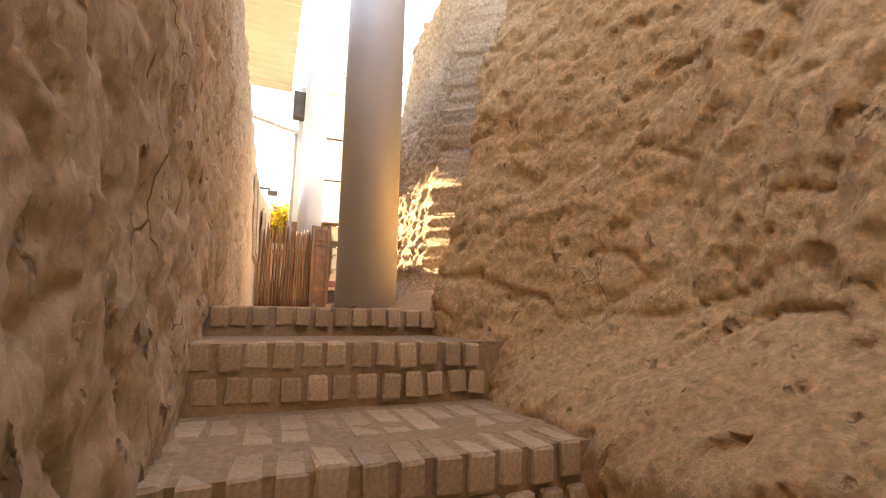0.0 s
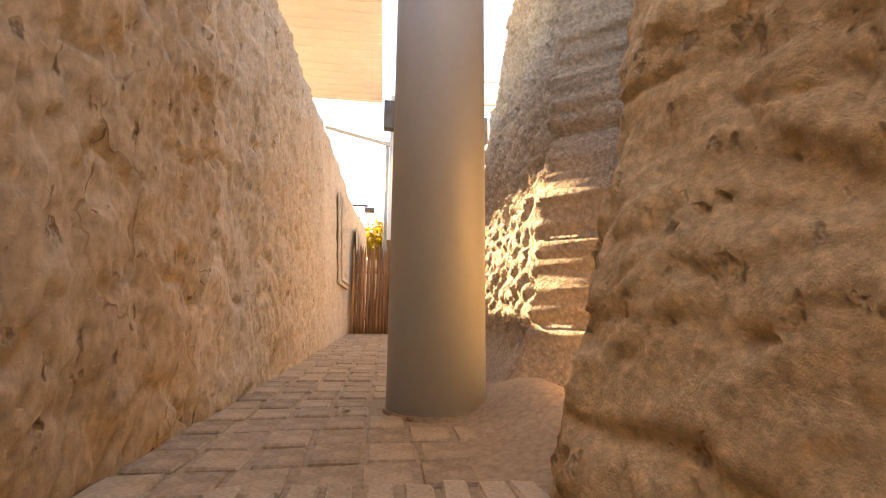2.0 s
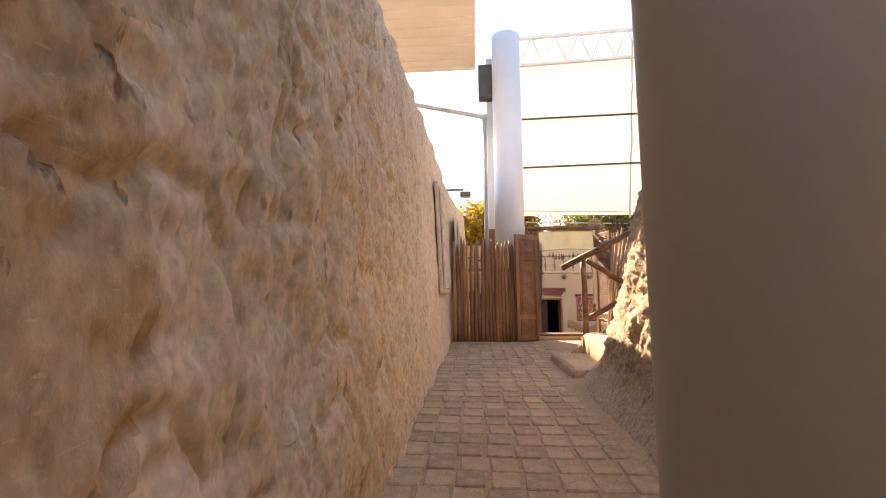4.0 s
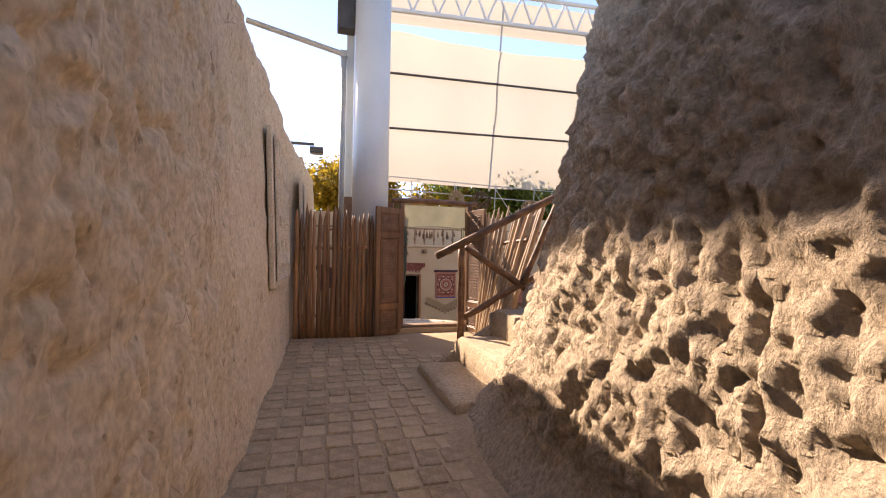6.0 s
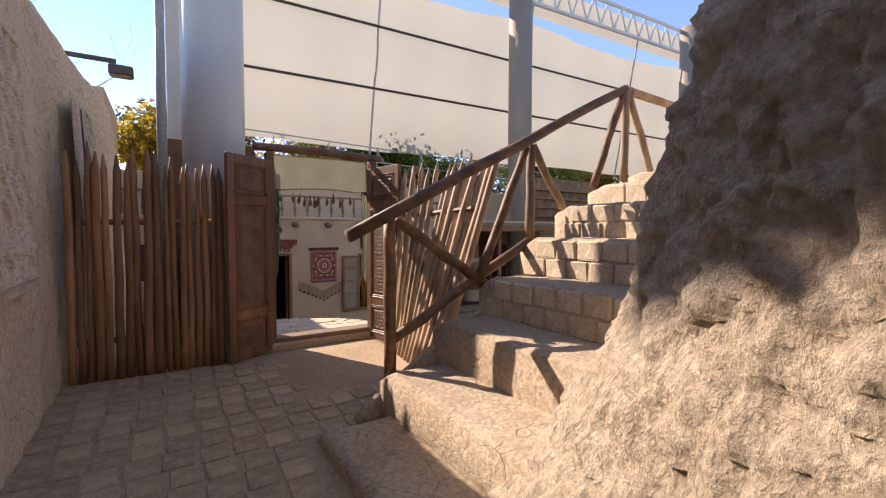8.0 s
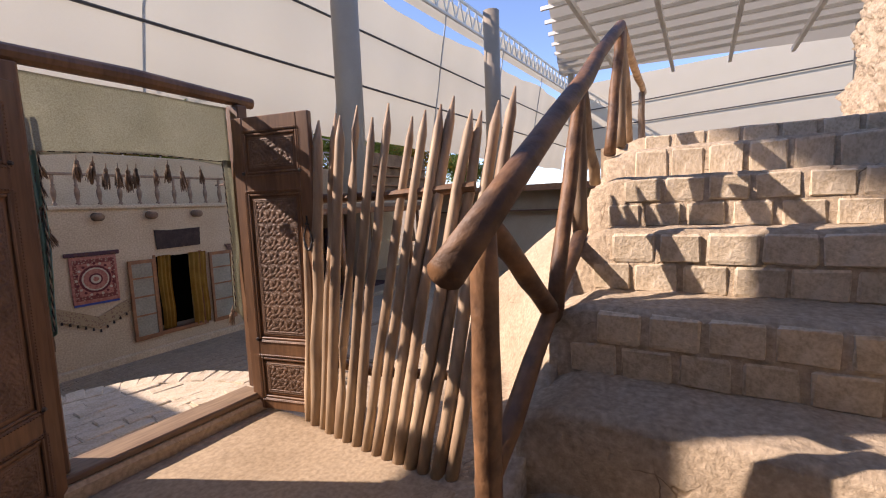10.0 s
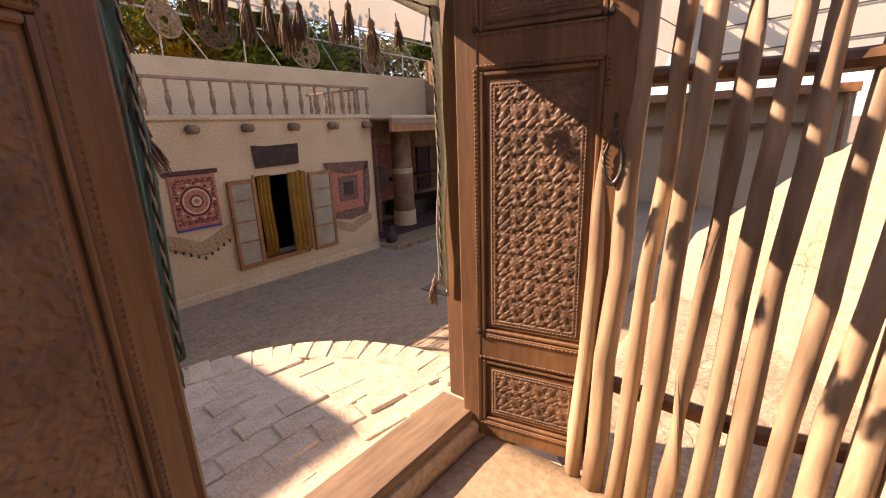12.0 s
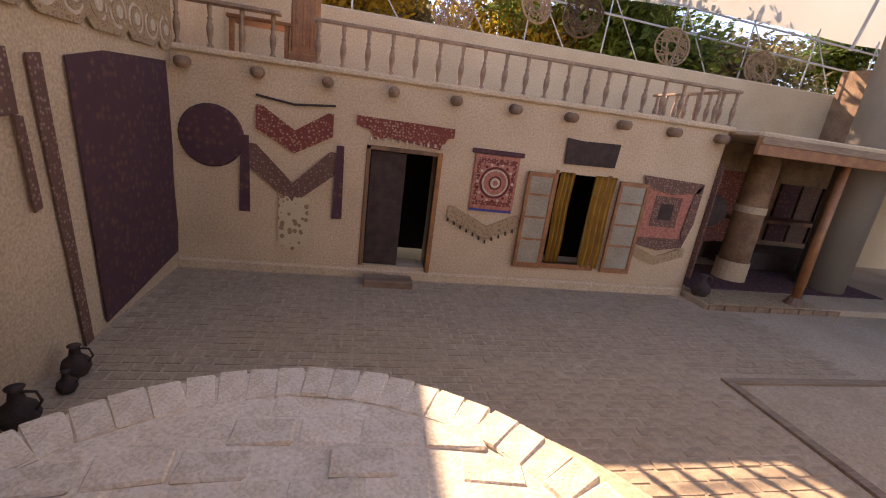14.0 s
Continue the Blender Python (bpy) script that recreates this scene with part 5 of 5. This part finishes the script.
vpart("platform", box(7.06, 12.5, 16.0, 19.4, YARD - 0.05, YARD + 0.10, bevel=0.02), DUSTY)
vpart("roof_slab", box(7.13, 13.5, 16.05, 19.45, 1.72, 1.80, bevel=0.02), SMOOTH)
vpart("fascia", box(7.06, 13.5, 15.98, 16.05, 1.46, 1.72, bevel=0.01), ORANGEWOOD, "layered orange-brown fascia board")
vpart("fascia_strip", box(7.06, 13.5, 15.95, 15.98, 1.62, 1.73, bevel=0.005), SILLWOOD)
vpart("back_wall", box(7.06, 13.5, 18.9, 19.2, YARD, 1.72), CLAY)
vpart("post", tube([(8.95, 16.15, YARD), (8.95, 16.15, 1.5)], [0.08, 0.065], 12), ORANGEWOOD, "turned wooden post", True)
vpart("post_base", tube([(8.95, 16.15, YARD), (8.95, 16.15, YARD + 0.1), (8.95, 16.15, YARD + 0.25)], [0.16, 0.17, 0.09], 12), DARKWOOD)
vpart("post", tube([(12.2, 16.15, YARD), (12.2, 16.15, 1.5)], [0.08, 0.065], 12), ORANGEWOOD, "turned wooden post", True)
vpart("pillar", tube([(8.75, 17.4, YARD), (8.75, 17.4, 1.7)], [0.28, 0.24], 20), CLAY, "rough clay pillar", True)
vpart("pillar_band", tube([(8.75, 17.4, 0.42), (8.75, 17.4, 0.55)], 0.272, 20), CREAM)
vpart("pillar_foot", tube([(8.75, 17.4, YARD + 0.1), (8.75, 17.4, YARD + 0.5)], [0.30, 0.295], 20), SMOOTH)
vpart("edge_rug", box(7.1, 9.4, 15.985, 16.6, YARD + 0.104, YARD + 0.118), RUGBEIGE)
for i in range(9):
    x = 7.1 + i * 0.3
    vpart("edge_brick", box(x, x + 0.28, 15.96, 15.998, YARD - 0.03, YARD + 0.09, bevel=0.008), CLAY)
vpart("hearth", box(7.7, 8.3, 18.2, 18.9, YARD + 0.1, 0.5, bevel=0.06), SMOOTH, "pale clay hearth hood")
vpart("upper_shelf", box(9.3, 12.3, 18.3, 18.9, 0.1, 0.18), DARKWOOD)
vpart("side_textile", box(7.065, 7.09, 16.5, 18.6, -0.7, 1.25, bevel=0.008), RUGBROWN, "dark patterned side hanging")
vpart("floor_rug", box(7.3, 11.8, 16.7, 18.2, YARD + 0.104, YARD + 0.122), RUGDARK, "dark floor rug")
vpart("wall_rug", box(9.2, 10.7, 18.80, 18.88, -0.55, 1.1, bevel=0.01), RUGRED, "red patterned wall rug")
vpart("bench", box(9.4, 12.0, 18.0, 18.75, YARD + 0.12, YARD + 0.55, bevel=0.03), LEATHER, "low dark bench")
for k in range(1, 5):
    vpart("hanging_textile", box(10.3 + k * 0.6, 10.8 + k * 0.6, 18.82, 18.88, -0.4, 0.95), RUGDARK if k % 2 else RUGBROWN)
tagged(ver, "shaded veranda with clay pillar, wooden posts and hearth", "veranda")
bm = bmesh.new()
bmesh.ops.create_uvsphere(bm, u_segments=16, v_segments=10, radius=0.3)
for v in bm.verts:
    v.co.y *= 0.35
    v.co.z = v.co.z * 1.15 if v.co.z < 0 else v.co.z * 0.8
    v.co.x += 0.05 * noise.noise(v.co * 4)
tagged(link("hanging_cloak", bm, LEATHER, None, "", True, pose(7.75, 17.2, 0.45)), "dark cloth bundle hanging from the veranda roof", "cloth")
wall_up = box(12.2, 16, 17.9, 19.5, 1.83, 3.6)
up = empty("upper_room", pose(11, 18, 1.83))
bmesh.ops.translate(wall_up, verts=wall_up.verts, vec=Vector((-11, -18, -1.83)))
part("wall", wall_up, CLAY, up)
for z in (0.2, 0.55, 0.9, 1.25):
    part("shelf", box(1.1, 4.9, -0.35, -0.1, z, z + 0.05, bevel=0.005), ORANGEWOOD, up)
tagged(up, "brown upper room with wooden shelves above the veranda", "room")
bm = bmesh.new()
add_box(bm, 15.6, 16.0, 8.6, 17.85, YARD - 0.1, 2.15, bevel=0.03)
setting(link("wall_east", bm, SMOOTH), "mud-plastered wall on the far side of the courtyard", "wall")
lean = empty("lean_to", pose(15.1, 12.6, YARD))
for k in range(8):
    part("rafter", box(-0.62, 0.62, -4.0 + k * 1.1, -3.9 + k * 1.1, 3.02, 3.12, bevel=0.01), ORANGEWOOD, lean)
part("eave_board", box(-0.66, -0.6, -4.0, 5.0, 3.0, 3.22, bevel=0.01), ORANGEWOOD, lean)
part("roof_boards", box(-0.6, 0.72, -4.0, 5.0, 3.125, 3.2, bevel=0.01), SILLWOOD, lean)
part("shelf", box(0.0, 0.48, -3.6, 4.6, 2.3, 2.36, bevel=0.006), DARKWOOD, lean)
for y in (-3.8, -1.0, 1.9, 4.8):
    part("post", tube([(-0.55, y, 0), (-0.55, y, 3.02)], [0.075, 0.06], 10), ORANGEWOOD, lean)
tagged(lean, "wooden lean-to with brown eave and shelf against a mud wall", "lean-to")
bm = bmesh.new()
add_box(bm, 5.55, 9.5, 11.2, 11.3, YARD, YARD + 0.03)
for a, b, c, d2 in ((5.55, 9.5, 13.9, 14.0), (5.55, 5.66, 11.3, 13.9)):
    add_box(bm, a, b, c, d2, YARD, YARD + 0.03)
setting(link("pit_edge", bm, SILLWOOD), "low worn wooden edging round a sunken patch", "edging")


# ---- baskets on the pipe trellis ----
trel = empty("pipe_trellis", pose(5, 20.1, 3.05))
for z in (0.75, 1.25):
    part("pipe", tube([(-5, 0, z + 0.4), (10, 0, z - 0.1)], 0.022, 6), STEEL, trel)
for i in range(8):
    x = -4 + i * 1.8
    part("upright", tube([(x, 0, -0.02), (x + 0.05, 0, 1.5)], 0.018, 6), STEEL, trel)
    part("stay", tube([(x, 0, 1.4), (x + 1.0, 0, 0.0)], 0.014, 6), STEEL, trel)
tagged(trel, "thin grey pipe trellis above the boundary wall", "trellis")


def basket(x, z, r, material, seed, label):
    rnd3 = random.Random(seed)
    e = empty("wicker_disc", pose(x, 19.95, z, rnd3.uniform(-15, 15), rnd3.uniform(-20, 20), rnd3.uniform(-25, 25)))
    part("rim", tube([(r * math.cos(a), 0, r * math.sin(a)) for a in [2 * math.pi * k / 24 for k in range(25)]], 0.022, 6), material, e)
    bm = bmesh.new()
    for k in range(22):
        a0, sp = rnd3.uniform(0, 6.28), rnd3.uniform(1.2, 2.6)
        rr = rnd3.uniform(0.3, 0.97) * r
        add_tube(bm, [((rr + 0.1 * r * math.sin(j)) * math.cos(a0 + sp * j / 6), rnd3.uniform(-0.02, 0.02), (rr + 0.1 * r * math.sin(j)) * math.sin(a0 + sp * j / 6)) for j in range(7)], 0.011, 4)
        a1 = rnd3.uniform(0, 6.28)
        add_tube(bm, [(r * math.cos(a1), 0, r * math.sin(a1)), (r * 0.3 * math.cos(a1 + 1), 0.01, r * 0.3 * math.sin(a1 + 1)), (r * math.cos(a1 + 2.4), 0, r * math.sin(a1 + 2.4))], 0.010, 4)
    ob = part("weave", bm, material, e)
    ob["kind"] = "stuff"
    tagged(e, label, "wicker disc", "wicker discs on the trellis")


for i, (x, z, r, m2, lb) in enumerate(((3.0, 3.45, 0.40, PALEWICKER, "pale woven wicker disc leaning on the wall"), (4.7, 3.85, 0.36, PALEWICKER, "pale round wicker disc on the trellis"), (5.75, 3.80, 0.40, WICKER, "dark round wicker disc on the trellis"), (8.0, 3.55, 0.40, PALEWICKER, "pale round wicker disc on the trellis"), (10.4, 3.45, 0.38, PALEWICKER, "pale round wicker disc on the trellis"), (14.0, 3.6, 0.4, PALEWICKER, "pale round wicker disc on the trellis"))):
    basket(x, z, r, m2, i, lb)


# ---- trees ----
def tree(x, y, h, spread, leaf, seed, n, bare, label):
    rnd4 = random.Random(seed)
    e = empty("tree", pose(x, y, -1.1))
    bm = bmesh.new()
    tips = []

    def limb(p, d, length, r, depth):
        pts, rad = [p.copy()], [r]
        for i in range(4):
            d = (d + Vector((rnd4.uniform(-1, 1), rnd4.uniform(-1, 1), rnd4.uniform(-0.3, 0.6))) * 0.22).normalized()
            p = p + d * length / 4
            pts.append(p.copy())
            rad.append(r * (1 - 0.14 * (i + 1)))
            if depth >= 2:
                tips.append(p.copy())
        add_tube(bm, pts, rad, 7 if depth < 2 else 4)
        if depth < 4:
            for _ in range(3 if depth else 5):
                nd = (d + Vector((rnd4.uniform(-1, 1), rnd4.uniform(-1, 1), rnd4.uniform(-0.35, 0.7))) * (0.9 * spread)).normalized()
                limb(p, nd, length * rnd4.uniform(0.55, 0.8), rad[-1] * 0.65, depth + 1)

    limb(Vector((0, 0, 0)), Vector((0, 0, 1)), h * 0.33, h * 0.022, 0)
    part("trunk", bm, BARK, e, smooth=True)
    if not bare:
        verts, faces = [], []
        for i in range(n):
            c = rnd4.choice(tips) + Vector((rnd4.gauss(0, 1), rnd4.gauss(0, 1), rnd4.gauss(0, 0.8))) * 0.32
            a = Vector((rnd4.uniform(-1, 1), rnd4.uniform(-1, 1), rnd4.uniform(-1, 1))).normalized()
            b = a.orthogonal().normalized()
            s = rnd4.uniform(0.07, 0.15)
            k = len(verts)
            verts += [c - a * s, c + b * s * 0.55, c + a * s, c - b * s * 0.55]
            faces.append((k, k + 1, k + 2, k + 3))
        me = bpy.data.meshes.new("crown")
        me.from_pydata([tuple(v) for v in verts], [], faces)
        me.materials.append(leaf)
        ob = new("crown", me)
        ob.parent = e
    tagged(e, label, "tree")


LIST = ((2.6, 24.5, 7.0, YELLOW, 0), (6.0, 26.0, 6.8, YELLOW, 0), (8.6, 24.6, 6.6, GREEN, 0), (11.6, 25.5, 6.4, GREEN, 0), (14.6, 25.0, 6.6, OLIVE, 0), (18.5, 26.0, 7.0, GREEN, 0), (23, 27, 7.0, OLIVE, 0), (28, 27, 7.5, YELLOW, 0), (0.5, 27, 7.4, OLIVE, 0), (-3.2, 30, 16.5, OLIVE, 1), (-9.5, 30, 9.0, YELLOW, 0), (4.8, 23.2, 6.2, OLIVE, 1), (34, 28, 8, GREEN, 0))
for i, (x, y, h, lf, bare) in enumerate(LIST):
    word = {YELLOW: "autumn tree with bright yellow leaves", GREEN: "leafy green tree beyond the boundary wall", OLIVE: "half-bare autumn tree with dry leaves"}[lf]
    tree(x, y, h + (1.6 if x > 0 else 0.0), 1.0, lf, 40 + i, 10000, bare, "bare thin-branched tree beyond the wall" if bare else word)

# far hut seen over the wall end
hut = empty("mud_hut", pose(-0.3, 15.2, 1.5))
part("roof", box(-1.4, 0.15, -0.7, 0.9, 1.46, 1.56, bevel=0.02), DARKWOOD, hut)
part("wall", box(-1.3, 0.05, -0.6, 0.8, 1.2, 1.46), SMOOTH, hut)
hut.location = (-1.6, 14.5, 1.70)
tagged(hut, "small mud upper room with a dark flat roof", "hut")

# ---- small things ----


def stone(x, y, z, r, seed, material, label):
    bm = bmesh.new()
    bmesh.ops.create_icosphere(bm, subdivisions=3, radius=r)
    for v in bm.verts:
        v.co *= 1 + 0.35 * noise.noise(v.co / r * 0.8 + Vector((seed, 0, 0)))
        v.co.z *= 0.7
    tagged(link("stone", bm, material, None, "", True, pose(x, y, z)), label, "stone")


stone(-0.28, 2.05, floor_z(2) + 0.012, 0.018, 3, ROCK, "small clod of earth on the brick floor")
stone(0.02, 1.83, floor_z(2) + 0.012, 0.016, 5, CLAY, "small brown clod at the column foot")
stone(0.93, 0.05, 0.06, 0.07, 8, CREAM, "pale cobble bedded in the loess face")

# ---- bricks of the steps, the corridor floor and the landing ----


def brick_mesh(name, sx, sy, sz, material, seed):
    """A worn brick, bevelled and a little bent, centred on its top."""
    bm = bmesh.new()
    rnd5 = random.Random(seed)
    add_box(bm, -sx / 2, sx / 2, -sy / 2, sy / 2, -sz, 0, bevel=0.009)
    for v in bm.verts:
        v.co += Vector((rnd5.uniform(-1, 1), rnd5.uniform(-1, 1), rnd5.uniform(-1, 1))) * 0.004
    me = bpy.data.meshes.new(name)
    bm.to_mesh(me)
    bm.free()
    me.materials.append(material)
    return me


rnd = random.Random(77)
floor_lower = bpy.data.objects["floor_lower"]
ends = [brick_mesh("brick", 0.088, 0.2, 0.112, BRICK, s) for s in range(6)]
for (ya, yb), ztop, courses in (((0.99, 0.93), 0.0, 1), ((0.36, 0.33), -0.16, 2), ((-0.41, -0.42), -0.435, 2)):
    for c in range(courses):
        nbk = 12
        for i in range(nbk):
            s = (i + 0.5 + (0.3 if c else 0)) / nbk
            x = -0.92 + 1.30 * s
            if x > 0.40:
                continue
            y = ya + (yb - ya) * s
            m = pose(x + rnd.uniform(-0.006, 0.006), y + 0.10 + rnd.uniform(-0.01, 0.008), ztop - 0.003 - c * 0.138 + rnd.uniform(-0.006, 0.004), rnd.uniform(-2, 2), rnd.uniform(-3, 3), rnd.uniform(-3, 3)) @ Matrix.Diagonal((rnd.uniform(0.85, 1.03), 1, rnd.uniform(0.9, 1.05), 1))
            share("brick", rnd.choice(ends), floor_lower, m)
tops = [brick_mesh("brick", 0.1, 0.24, 0.06, BRICK, 20 + s) for s in range(4)]
for y, z in ((0.02, -0.438), (-0.12, -0.44)):
    for i in range(11):
        share("brick", rnd.choice(tops), floor_lower, pose(-0.85 + i * 0.115, y + rnd.uniform(-0.01, 0.01) + 0.12, z - 0.006 + rnd.uniform(-0.003, 0.003), rnd.uniform(-1, 1), rnd.uniform(-1, 1), rnd.uniform(-3, 3)))

pav = [brick_mesh("paver", 0.174, 0.205, 0.06, PAVER, 40 + s) for s in range(8)]
y, k = 1.22, 0
while y < 10.2:
    x = -0.84 + 0.015 * math.sin(k * 2.1)
    while x < (0.62 if y < 6.6 else 0.64 if y < 8.2 else 1.95):
        if not (x > 0.30 and y < 2.5) and not (x > 0.85 + 0.1 * math.sin(y * 9) and y > 8.9) and (x - 0.195) ** 2 + (y - 2.14) ** 2 > 0.14:
            m = pose(x + rnd.uniform(-0.008, 0.008), y + rnd.uniform(-0.008, 0.008) + 0.02 * math.sin(x * 3 + y), floor_z(y) - 0.010 + rnd.uniform(-0.004, 0.003), rnd.uniform(-0.5, 0.5), rnd.uniform(-0.5, 0.5), rnd.uniform(-2.5, 2.5)) @ Matrix.Diagonal((rnd.uniform(0.9, 1.03), rnd.uniform(0.92, 1.02), 1, 1))
            share("paver", rnd.choice(pav), fl, m)
        x += 0.19
    y += 0.222
    k += 1

lb = [brick_mesh("brick", 0.25, 0.145, 0.06, LANDBRICK, 60 + s) for s in range(8)]
for row in range(10):
    y = 10.80 + row * 0.158
    x = -0.1 + (0.13 if row % 2 else 0)
    while x < 2.6:
        bend = -0.10 * (x - 1.2) ** 2
        yy = y + bend
        if math.hypot(x - LC.x, yy - LC.y) < LR - 0.27 and yy > 10.78:
            share("brick", rnd.choice(lb), land, pose(x + rnd.uniform(-0.012, 0.012), yy + rnd.uniform(-0.008, 0.008), 0.085 + rnd.uniform(-0.012, 0.01), rnd.uniform(-2.2, 2.2), rnd.uniform(-2.2, 2.2), -11 * (x - 1.2) + rnd.uniform(-3, 3)) @ Matrix.Diagonal((rnd.uniform(0.95, 1.03), rnd.uniform(0.98, 1.06), 1, 1)))
        x += 0.262
for i in range(34):
    a = math.pi * (-0.03 + 1.06 * i / 33)
    px, py = LC.x + (LR - 0.11) * math.cos(a), LC.y + (LR - 0.11) * math.sin(a)
    if py > 10.75:
        share("brick", rnd.choice(lb), land, pose(px, py, 0.088 + rnd.uniform(-0.008, 0.008), rnd.uniform(-2, 2), rnd.uniform(-2, 2), math.degrees(a) + rnd.uniform(-3, 3)) @ Matrix.Diagonal((0.95, rnd.uniform(0.84, 0.92), 1, 1)))

# worn bricks of the courtyard: the ones beside the landing singly, the rest joined
yard = bpy.data.objects["courtyard_floor"]
yb = [brick_mesh("brick", 0.236, 0.112, 0.05, YARDBRICK, 90 + s) for s in range(6)]
verts, faces = [], []
for row in range(36):
    y = 12.06 + row * 0.125
    for col in range(34):
        x = -0.8 + col * 0.25 + (0.125 if row % 2 else 0)
        if math.hypot(x - 1.45, y - 10.85) < 1.9 or (5.35 < x and y < 14.1) or (y > 15.9 and x > 6.8):
            continue
        z = YARD + 0.006 + rnd.uniform(-0.004, 0.003)
        if 2.6 < x < 5.4 and y < 14.4:
            share("brick", rnd.choice(yb), yard, pose(x, y, z, rnd.uniform(-0.5, 0.5), rnd.uniform(-0.5, 0.5), rnd.uniform(-1.5, 1.5)))
        else:
            k = len(verts)
            a, b, c = 0.117, 0.055, 0.006
            verts += [(x - a, y - b, YARD - 0.02), (x + a, y - b, YARD - 0.02), (x + a, y + b, YARD - 0.02), (x - a, y + b, YARD - 0.02), (x - a + c, y - b + c, z), (x + a - c, y - b + c, z), (x + a - c, y + b - c, z), (x - a + c, y + b - c, z)]
            faces += [(k + 4, k + 5, k + 6, k + 7)] + [(k + q, k + (q + 1) % 4, k + 4 + (q + 1) % 4, k + 4 + q) for q in range(4)]
me = bpy.data.meshes.new("brickwork")
me.from_pydata(verts, [], faces)
me.materials.append(YARDBRICK)
rest = new("brickwork", me)
rest.parent = yard
rest["kind"] = "stuff"
